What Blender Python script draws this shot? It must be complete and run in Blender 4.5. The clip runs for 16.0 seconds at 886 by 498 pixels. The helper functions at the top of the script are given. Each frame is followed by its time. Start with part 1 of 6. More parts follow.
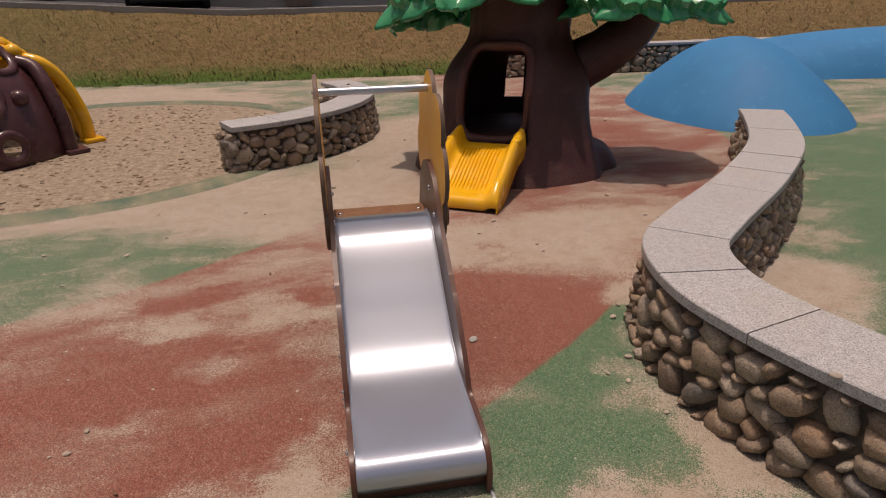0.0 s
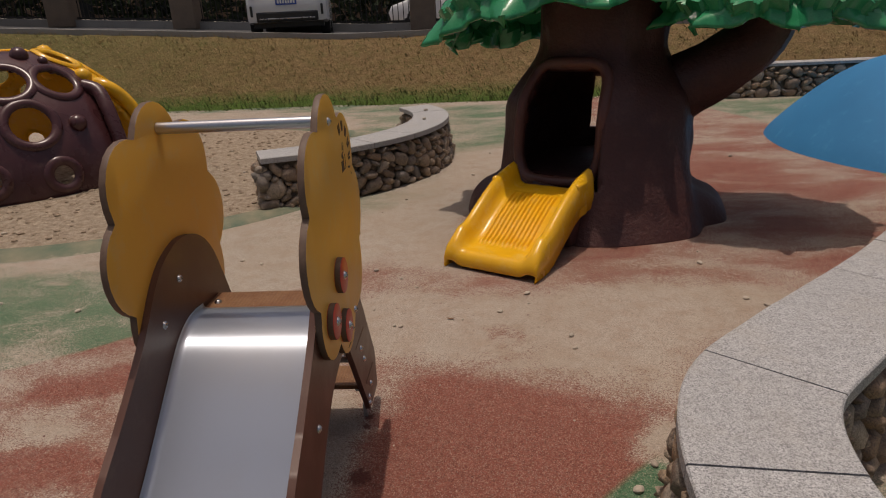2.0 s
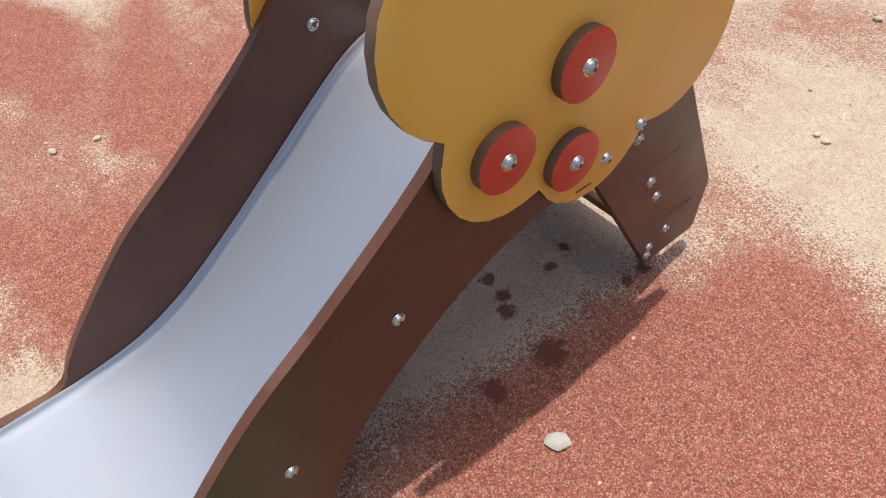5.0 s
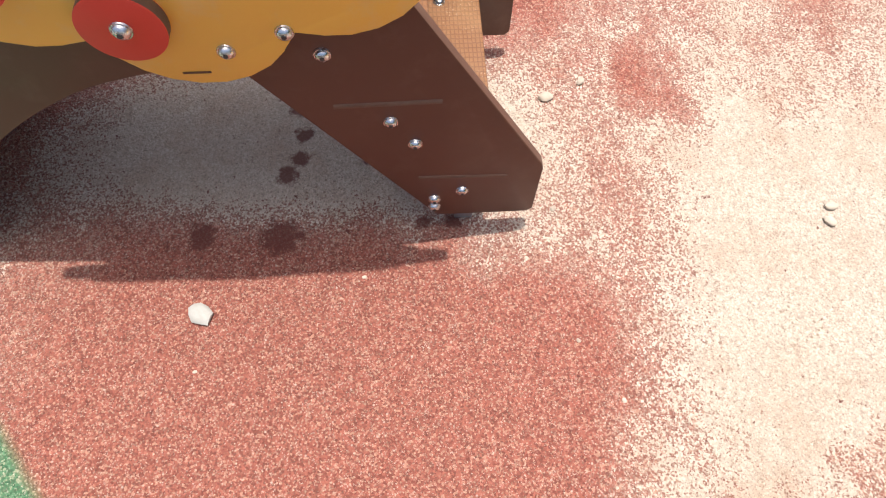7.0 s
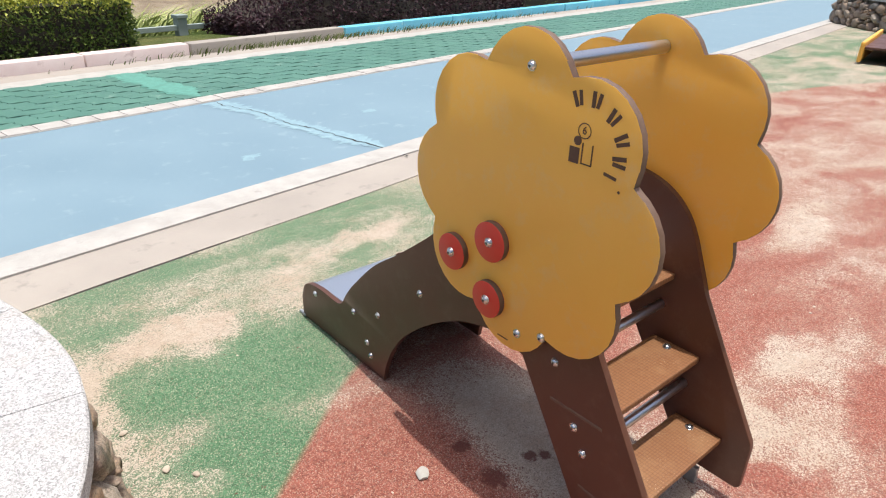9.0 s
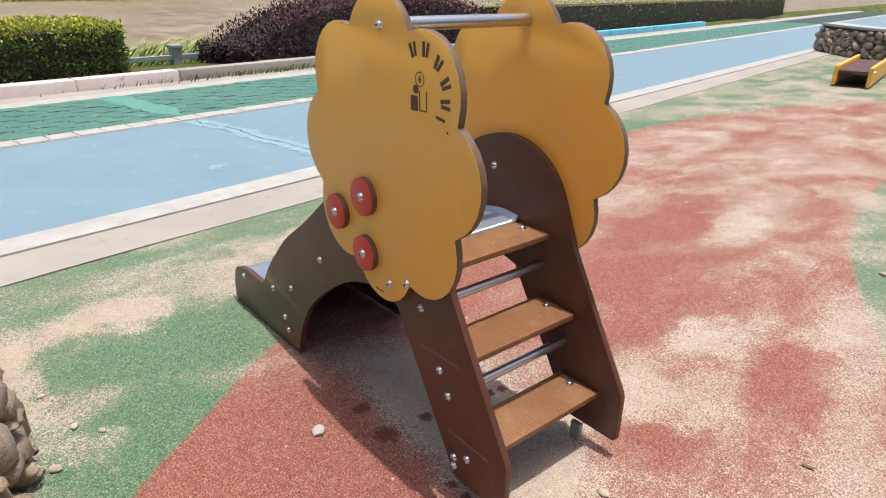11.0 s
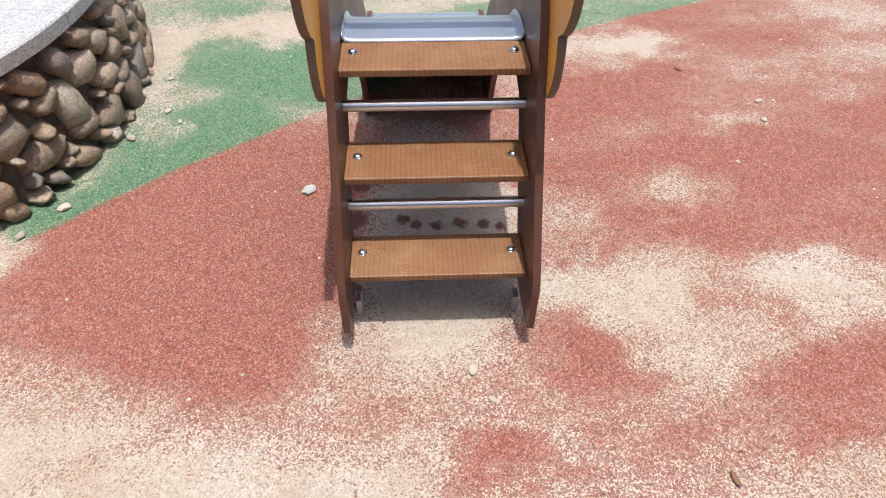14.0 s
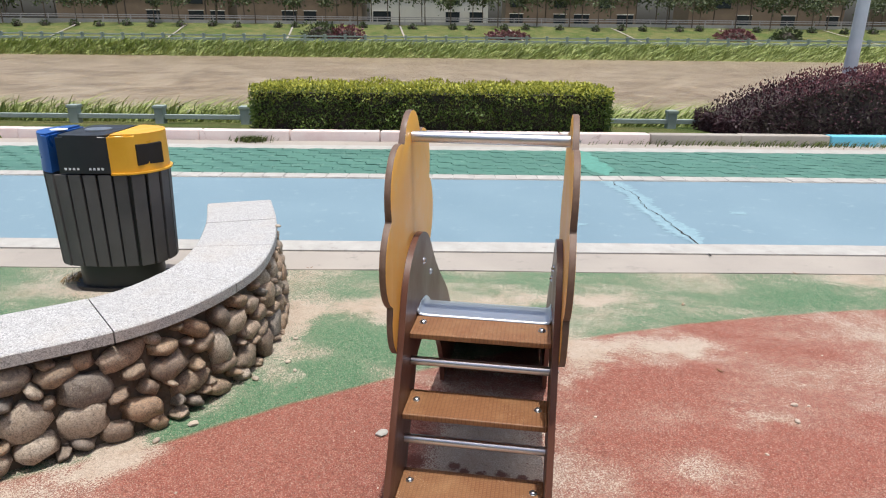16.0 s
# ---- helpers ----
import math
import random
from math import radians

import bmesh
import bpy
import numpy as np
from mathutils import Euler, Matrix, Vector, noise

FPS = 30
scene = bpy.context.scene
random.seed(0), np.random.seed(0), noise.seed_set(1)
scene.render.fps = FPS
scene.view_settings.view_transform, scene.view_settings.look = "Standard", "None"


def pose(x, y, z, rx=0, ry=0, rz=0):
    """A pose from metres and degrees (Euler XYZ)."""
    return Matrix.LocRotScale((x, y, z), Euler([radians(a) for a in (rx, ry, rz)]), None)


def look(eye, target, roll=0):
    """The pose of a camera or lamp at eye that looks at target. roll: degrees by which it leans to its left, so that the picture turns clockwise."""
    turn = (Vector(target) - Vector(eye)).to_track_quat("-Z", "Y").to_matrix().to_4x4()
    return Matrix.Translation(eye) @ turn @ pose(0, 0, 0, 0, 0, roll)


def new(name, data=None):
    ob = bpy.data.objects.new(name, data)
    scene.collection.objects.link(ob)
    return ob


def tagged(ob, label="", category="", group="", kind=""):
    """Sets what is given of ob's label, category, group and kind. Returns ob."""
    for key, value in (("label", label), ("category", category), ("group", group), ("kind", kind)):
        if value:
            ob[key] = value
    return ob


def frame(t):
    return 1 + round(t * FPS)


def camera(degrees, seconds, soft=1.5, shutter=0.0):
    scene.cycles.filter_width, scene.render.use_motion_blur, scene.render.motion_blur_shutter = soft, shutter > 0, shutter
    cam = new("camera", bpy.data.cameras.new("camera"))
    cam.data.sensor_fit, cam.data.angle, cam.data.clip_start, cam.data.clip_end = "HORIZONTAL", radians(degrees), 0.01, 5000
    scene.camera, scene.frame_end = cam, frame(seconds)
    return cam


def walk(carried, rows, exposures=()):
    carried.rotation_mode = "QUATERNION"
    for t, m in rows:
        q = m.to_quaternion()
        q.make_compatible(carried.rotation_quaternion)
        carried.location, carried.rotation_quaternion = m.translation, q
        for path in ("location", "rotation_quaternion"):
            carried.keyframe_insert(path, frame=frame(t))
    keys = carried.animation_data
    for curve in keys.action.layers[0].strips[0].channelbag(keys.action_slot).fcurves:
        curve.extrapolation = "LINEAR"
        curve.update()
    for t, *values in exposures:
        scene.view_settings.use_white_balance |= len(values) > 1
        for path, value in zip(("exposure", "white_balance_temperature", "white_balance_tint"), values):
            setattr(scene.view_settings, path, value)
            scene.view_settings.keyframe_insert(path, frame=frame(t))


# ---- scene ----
cam = camera(69.4, 16.0, soft=1.1)
PATH = [
    (0, (-0.191, -1.642, 1.549), (0.128, 0.179, 0.787), -1.3),
    (0.5, (0.01, -1.339, 1.513), (0.369, 0.483, 0.771), -1.8),
    (1, (0.207, -1.115, 1.5), (0.585, 0.714, 0.784), -1.9),
    (1.5, (0.483, -0.875, 1.465), (0.699, 0.985, 0.763), -2.2),
    (2, (0.654, -0.641, 1.402), (0.539, 1.236, 0.72), -2.9),
    (2.5, (0.898, -0.443, 1.387), (0.345, 1.344, 0.681), -3.6),
    (3, (0.98, -0.275, 1.369), (0.026, 1.341, 0.678), -3.5),
    (3.2, (0.936, -0.196, 1.379), (-0.216, 1.287, 0.69), -3.6),
    (5.3, (0.71, 0.569, 1.151), (-0.283, 1.314, -0.417), -4.1),
    (5.5, (0.725, 0.661, 1.137), (-0.229, 1.387, -0.464), -3.8),
    (6, (0.722, 0.843, 1.104), (-0.26, 1.451, -0.53), -3.1),
    (6.5, (0.702, 1.091, 1.047), (0.026, 1.348, -0.818), -1.1),
    (7, (0.812, 1.334, 1.11), (-0.051, 1.387, -0.693), 0.5),
    (7.5, (0.847, 1.465, 1.22), (-0.243, 1.03, -0.4), 2.3),
    (8, (0.918, 1.65, 1.292), (-0.206, 0.823, -0.141), 1.5),
    (8.5, (1.064, 1.881, 1.35), (-0.088, 0.725, 0.193), 2.0),
    (9, (1.243, 1.98, 1.378), (0.074, 0.613, 0.504), 1.3),
    (9.2, (1.322, 2.012, 1.373), (0.143, 0.607, 0.576), 1.3),
    (11.3, (1.069, 2.366, 1.227), (-0.105, 0.944, 0.451), 0.7),
    (11.5, (1.056, 2.374, 1.218), (-0.105, 0.982, 0.372), 0.7),
    (12, (0.943, 2.321, 1.2), (-0.182, 0.989, 0.221), 0.6),
    (12.5, (0.685, 2.251, 1.234), (-0.207, 0.846, 0.124), -0.1),
    (13, (0.409, 2.372, 1.253), (-0.165, 0.9, 0.028), 0.1),
    (13.5, (0.2, 2.381, 1.251), (-0.132, 0.955, -0.112), 4.0),
    (14, (0.047, 2.49, 1.282), (-0.022, 1.067, -0.122), 0.6),
    (14.5, (-0.02, 2.67, 1.371), (0.147, 1.173, 0.056), 1.2),
    (15, (-0.013, 2.862, 1.422), (0.203, 1.16, 0.396), 1.3),
    (15.5, (-0.07, 2.962, 1.473), (0.177, 1.125, 0.721), 1.0),
    (16, (-0.135, 2.929, 1.436), (0.146, 1.054, 0.798), 0.6),
]
walk(cam, [(t, look(eye, aim, roll)) for t, eye, aim, roll in PATH],
     exposures=[(0.0, -0.95, 7400, 23), (1.5, -1.3, 7250, 20), (2.4, -1.15, 6900, 13), (3.2, -0.65, 6700, 11), (5.3, 0.15, 6450, 9), (6.5, 0.48, 6250, 9), (8.0, 0.36, 6400, 9), (9.2, 0.2, 6300, 10),
                (11.3, 0.1, 6300, 10), (13.0, 0.2, 6150, 9), (14.5, 0.18, 5950, 8), (15.2, 0.1, 6000, 8), (16.0, 0.02, 6150, 9)])

# ---------------------------------------------------------------- light
SUN = Vector((-0.058, 0.075, 1.0)).normalized()
world = bpy.data.worlds.new("sky_world")
scene.world = world
world.use_nodes = True
wn = world.node_tree.nodes
sky = wn.new("ShaderNodeTexSky")
sky.sky_type, sky.sun_disc = "NISHITA", False
sky.sun_elevation = math.asin(SUN.z)
sky.sun_rotation = math.atan2(SUN.x, SUN.y)
wn["Background"].inputs["Strength"].default_value = 0.15
sky.dust_density, sky.air_density, sky.ozone_density = 6.0, 1.0, 1.0
world.node_tree.links.new(sky.outputs[0], wn["Background"].inputs["Color"])
sun_data = bpy.data.lights.new("sun", "SUN")
sun_data.energy, sun_data.angle, sun_data.color = 4.2, radians(0.6), (1.0, 0.95, 0.87)
sun = new("sun", sun_data)
sun.matrix_world = look(tuple(SUN * 40), (0, 0, 0))


# ---------------------------------------------------------------- material tools
class Nodes:
    """A small writer for shader trees."""

    def __init__(self, name):
        self.mat = bpy.data.materials.new(name)
        self.mat.use_nodes = True
        self.tree = self.mat.node_tree
        self.bsdf = self.tree.nodes["Principled BSDF"]
        self.geo = self.tree.nodes.new("ShaderNodeNewGeometry")
        self.co = self.tree.nodes.new("ShaderNodeTexCoord")

    def put(self, socket, value):
        if isinstance(value, bpy.types.NodeSocket):
            self.tree.links.new(value, socket)
        elif isinstance(value, tuple) and len(value) == 3 and socket.type == "RGBA":
            socket.default_value = (*value, 1)
        else:
            socket.default_value = value

    def math(self, op, a, b=0.0, c=0.0, clamp=False):
        n = self.tree.nodes.new("ShaderNodeMath")
        n.operation, n.use_clamp = op, clamp
        for k, v in enumerate((a, b, c)):
            self.put(n.inputs[k], v)
        return n.outputs[0]

    def vec(self, op, a, b=(0, 0, 0)):
        n = self.tree.nodes.new("ShaderNodeVectorMath")
        n.operation = op
        self.put(n.inputs[0], a)
        self.put(n.inputs[1], b)
        return n.outputs["Value"] if op in ("LENGTH", "DISTANCE", "DOT_PRODUCT") else n.outputs[0]

    def noise(self, scale, detail=3.0, rough=0.55, where=None, warp=0.0):
        n = self.tree.nodes.new("ShaderNodeTexNoise")
        self.put(n.inputs["Vector"], where or self.geo.outputs["Position"])
        n.inputs["Scale"].default_value, n.inputs["Detail"].default_value = scale, detail
        n.inputs["Roughness"].default_value, n.inputs["Distortion"].default_value = rough, warp
        return n.outputs["Fac"]

    def cells(self, scale, where=None, feature="F1", out="Color", rand=1.0):
        n = self.tree.nodes.new("ShaderNodeTexVoronoi")
        n.feature = feature
        self.put(n.inputs["Vector"], where or self.geo.outputs["Position"])
        n.inputs["Scale"].default_value = scale
        n.inputs["Randomness"].default_value = rand
        return n.outputs[out]

    def ramp(self, v, a, b, c=0.0, d=1.0, smooth=False):
        n = self.tree.nodes.new("ShaderNodeMapRange")
        n.interpolation_type = "SMOOTHSTEP" if smooth else "LINEAR"
        for k, x in enumerate((v, a, b, c, d)):
            self.put(n.inputs[k], x)
        return n.outputs[0]

    def mix(self, f, a, b, kind="MIX"):
        n = self.tree.nodes.new("ShaderNodeMix")
        n.data_type, n.blend_type = "RGBA", kind
        self.put(n.inputs[0], f)
        self.put(n.inputs[6], a)
        self.put(n.inputs[7], b)
        return n.outputs[2]

    def bump(self, height, strength=0.3, far=0.005, under=None):
        n = self.tree.nodes.new("ShaderNodeBump")
        n.inputs["Strength"].default_value, n.inputs["Distance"].default_value = strength, far
        self.put(n.inputs["Height"], height)
        if under:
            self.put(n.inputs["Normal"], under)
        return n.outputs[0]

    def random(self):
        return self.tree.nodes.new("ShaderNodeObjectInfo").outputs["Random"]

    def island(self):
        return self.geo.outputs["Random Per Island"]

    def xyz(self, v=None):
        n = self.tree.nodes.new("ShaderNodeSeparateXYZ")
        self.put(n.inputs[0], v or self.geo.outputs["Position"])
        return n.outputs

    def done(self, color=None, rough=None, metal=None, normal=None, **more):
        for key, value in (("Base Color", color), ("Roughness", rough), ("Metallic", metal), ("Normal", normal)):
            if value is not None:
                self.put(self.bsdf.inputs[key], value)
        for key, value in more.items():
            self.put(self.bsdf.inputs[key.replace("_", " ")], value)
        return self.mat


def plain(name, a, b, scale=6.0, rough=0.6, metal=0.0, grain=150.0, bump=0.15, deep=0.002, spread=0.12, dust=None, vary=0.0, **more):
    """Two tones mixed at two scales, with fine relief and uneven gloss; dust settles where the noise is high."""
    n = Nodes(name)
    big, fine = n.noise(scale, 4), n.noise(grain, 3)
    f = n.ramp(n.math("ADD", n.math("MULTIPLY", big, 0.7), n.math("MULTIPLY", fine, 0.3)), 0.32, 0.68)
    color = n.mix(f, a, b)
    if vary:
        color = n.mix(n.ramp(n.random(), 0, 1, 0, vary), color, tuple(min(1, v * 1.7 + 0.03) for v in b))
    if dust:
        color = n.mix(n.ramp(n.noise(scale * 2.7, 6, 0.7), 0.52, 0.75, 0, 0.55), color, dust)
    r = n.ramp(big, 0.3, 0.7, max(0.02, rough - spread), min(1, rough + spread))
    return n.done(color, r, metal, n.bump(fine, bump, deep), **more)


SAND = (0.56, 0.43, 0.30)


def brushed(name, base, rough, along, spread=0.0, metal=1.0):
    """Brushed steel: fine scratches along one axis, smudges and dust."""
    n = Nodes(name)
    stretch = n.vec("MULTIPLY", n.co.outputs["Object"], along)
    fine = n.noise(60, 4, 0.6, stretch)
    smudge = n.noise(5, 5, 0.6)
    r = n.math("ADD", n.ramp(fine, 0.3, 0.7, rough - 0.04, rough + 0.05), n.ramp(smudge, 0.45, 0.75, 0, 0.03))
    tangent = n.tree.nodes.new("ShaderNodeCombineXYZ")
    tangent.inputs[0].default_value = 1.0
    n.put(n.bsdf.inputs["Tangent"], tangent.outputs[0])
    return n.done(n.mix(n.ramp(smudge, 0.5, 0.8, 0, 0.12), base, (0.5, 0.47, 0.42)), r, metal, n.bump(fine, 0.05, 0.0006), Anisotropic=spread)


m_chute = brushed("stainless_steel_sheet", (0.47, 0.515, 0.59), 0.36, (40.0, 1.0, 1.0), 0.93, 0.70)
m_tube = brushed("galvanised_tube", (0.60, 0.60, 0.62), 0.30, (1.0, 20.0, 20.0))
m_bolt = plain("steel_bolt", (0.55, 0.55, 0.56), (0.7, 0.7, 0.7), 40, 0.25, 1.0)
m_recess = plain("bolt_recess", (0.06, 0.06, 0.06), (0.1, 0.1, 0.1), 40, 0.5, 0.6)
m_yellow = plain("yellow_panel", (0.80, 0.41, 0.060), (0.84, 0.455, 0.078), 5, 0.42, 0, 900, 0.12, 0.0005, 0.08, dust=(0.72, 0.5, 0.22))
m_edge = plain("panel_cut_edge", (0.10, 0.055, 0.035), (0.16, 0.10, 0.07), 30, 0.6)
m_brown = plain("brown_board", (0.080, 0.030, 0.018), (0.105, 0.042, 0.026), 6, 0.40, 0, 900, 0.15, 0.0005, 0.08, dust=(0.14, 0.075, 0.05))
m_red = plain("red_disc", (0.56, 0.035, 0.020), (0.63, 0.05, 0.03), 14, 0.40, 0, 900, 0.1, 0.0005)
m_print = plain("dark_brown_print", (0.09, 0.04, 0.025), (0.12, 0.06, 0.035), 60, 0.6)
m_grey_foot = plain("galvanised_bracket", (0.36, 0.38, 0.40), (0.5, 0.52, 0.54), 30, 0.45, 0.8)



def tread_material():
    n = Nodes("antislip_tread")
    v = n.vec("MULTIPLY", n.co.outputs["Object"], (1.0, 1.0, 0.0))
    diamonds = n.cells(85, n.vec("MULTIPLY", v, (1.0, 1.5, 0.0)), "DISTANCE_TO_EDGE", "Distance", 0.15)
    grit = n.noise(90, 5, 0.7)
    crumbs = n.ramp(n.cells(160, None, "F1", "Distance"), 0.25, 0.1)
    color = n.mix(n.ramp(diamonds, 0.02, 0.16), (0.125, 0.050, 0.018), (0.205, 0.088, 0.033))
    color = n.mix(n.ramp(n.noise(9, 5, 0.65), 0.45, 0.75, 0, 0.45), color, (0.33, 0.195, 0.09))
    color = n.mix(n.math("MULTIPLY", n.math("MULTIPLY", crumbs, n.ramp(n.noise(14, 3), 0.5, 0.62)), 0.7), color, SAND)
    return n.done(color, n.ramp(grit, 0.3, 0.7, 0.42, 0.7), 0, n.bump(diamonds, 0.5, 0.002))


m_tread = tread_material()


# ---------------------------------------------------------------- mesh tools
def part(name, bm, material, parent=None, label="", smooth=None):
    """Link a bmesh as one mesh object under a thing or a part."""
    mesh = bpy.data.meshes.new(name)
    bmesh.ops.recalc_face_normals(bm, faces=bm.faces)
    bm.to_mesh(mesh)
    bm.free()
    if material:
        mesh.materials.append(material)
    if smooth is not None:
        mesh.polygons.foreach_set("use_smooth", [True] * len(mesh.polygons))
        mesh.set_sharp_from_angle(angle=radians(smooth))
    ob = new(name, mesh)
    ob.parent = parent
    if label:
        ob["label"] = label
    return ob


def thing(name, label, category, at=(0, 0, 0), turn=0.0, group="", kind=""):
    ob = new(name)
    ob.matrix_basis = pose(*at, 0, 0, turn)
    ob.empty_display_size = 0.1
    return tagged(ob, label, category, group, kind)


def raw(name, verts, faces, material, parent=None, smooth=None, label=""):
    mesh = bpy.data.meshes.new(name)
    mesh.from_pydata([tuple(v) for v in verts], [], faces)
    if material:
        mesh.materials.append(material)
    if smooth is not None:
        mesh.polygons.foreach_set("use_smooth", [True] * len(mesh.polygons))
        mesh.set_sharp_from_angle(angle=radians(smooth))
    ob = new(name, mesh)
    ob.parent = parent
    if label:
        ob["label"] = label
    return ob


def box(size, at=(0, 0, 0), bevel=0.0, bm=None, turn=None, segments=2):
    bm = bm or bmesh.new()
    made = bmesh.ops.create_cube(bm, size=1.0, matrix=(Matrix.Translation(at) @ (turn or Matrix())) @ Matrix.Diagonal((*size, 1)))
    if bevel:
        edges = list({e for v in made["verts"] for e in v.link_edges})
        bmesh.ops.bevel(bm, geom=edges, offset=bevel, segments=segments, affect="EDGES", profile=0.5)
    return bm


def tube(a, b, r, r2=None, seg=16, bm=None, cap=True, bevel=0.0):
    """A round bar from a to b."""
    bm = bm or bmesh.new()
    a, b = Vector(a), Vector(b)
    turn = (b - a).to_track_quat("Z", "Y").to_matrix().to_4x4()
    made = bmesh.ops.create_cone(bm, cap_ends=cap, segments=seg, radius1=r, radius2=r if r2 is None else r2, depth=(b - a).length,
                                 matrix=Matrix.Translation((a + b) / 2) @ turn)
    if bevel:
        edges = [e for e in {e for v in made["verts"] for e in v.link_edges} if len(e.link_faces) == 2 and max(len(f.verts) for f in e.link_faces) > 4]
        bmesh.ops.bevel(bm, geom=edges, offset=bevel, segments=2, affect="EDGES", profile=0.5)
    return bm


def plate(outline, x0, x1, bevel=0.0, bm=None):
    """A board cut to an outline of (y, z), from x0 to x1 thick, its edges rounded."""
    bm = bm or bmesh.new()
    low = [bm.verts.new((x0, y, z)) for y, z in outline]
    high = [bm.verts.new((x1, y, z)) for y, z in outline]
    faces = [bm.faces.new(low), bm.faces.new(high[::-1])]
    for k in range(len(low)):
        faces.append(bm.faces.new((low[k - 1], high[k - 1], high[k], low[k])))
    if bevel:
        edges = [e for f in faces[:2] for e in f.edges]
        bmesh.ops.bevel(bm, geom=edges, offset=bevel, segments=2, affect="EDGES", profile=0.5)
    return bm


def spline(points, step=0.05, closed=False):
    """A smooth line through points, in even steps."""
    p = [Vector(q) for q in points]
    if not closed:
        p = [2 * p[0] - p[1]] + p + [2 * p[-1] - p[-2]]
    else:
        p = [p[-1]] + p + p[:2]
    line = []
    for k in range(1, len(p) - 2):
        count = max(2, round((p[k + 1] - p[k]).length / step * 2))
        for j in range(count):
            t = j / count
            a, b, c, d = p[k - 1:k + 3]
            line.append(0.5 * (2 * b + (c - a) * t + (2 * a - 5 * b + 4 * c - d) * t ** 2 + (3 * b - a - 3 * c + d) * t ** 3))
    if not closed:
        line.append(p[-2])
    even, left = [line[0]], step
    for a, b in zip(line, line[1:] + ([line[0]] if closed else [])):
        span = (b - a).length
        at = 0.0
        while span - at >= left:
            at += left
            even.append(a.lerp(b, at / span))
            left = step
        left -= span - at
    return even


def sweep(profile, line, bm=None, caps=True, closed=False, ends=None):
    """A profile of (across, up) carried along a line on the ground."""
    bm = bm or bmesh.new()
    rings = []
    for k, p in enumerate(line):
        a, b = line[max(0, k - 1)], line[min(len(line) - 1, k + 1)]
        d = (b - a).normalized()
        if ends and k in (0, len(line) - 1):
            d = ends[0 if k == 0 else 1]
        side = Vector((d.y, -d.x, 0))
        rings.append([bm.verts.new(Vector((p.x, p.y, p.z)) + side * u + Vector((0, 0, w))) for u, w in profile])
    for r, s in zip(rings, rings[1:]):
        for k in range(len(profile) if closed else len(profile) - 1):
            j = (k + 1) % len(profile)
            bm.faces.new((r[k], r[j], s[j], s[k]))
    if caps and closed:
        bm.faces.new(rings[0])
        bm.faces.new(rings[-1][::-1])
    return bm

# ---------------------------------------------------------------- ground and setting
def blob(n, p, cx, cy, rx, ry, turn=0.0):
    """1 in the middle of an oval drift, 0 at its rim."""
    rot = n.tree.nodes.new("ShaderNodeVectorRotate")
    rot.rotation_type = "Z_AXIS"
    n.put(rot.inputs["Vector"], n.vec("SUBTRACT", p, (cx, cy, 0)))
    rot.inputs["Angle"].default_value = radians(turn)
    d = n.vec("LENGTH", n.vec("MULTIPLY", rot.outputs[0], (1 / rx, 1 / ry, 0)))
    return n.ramp(d, 0.0, 1.0, 1.0, 0.0)


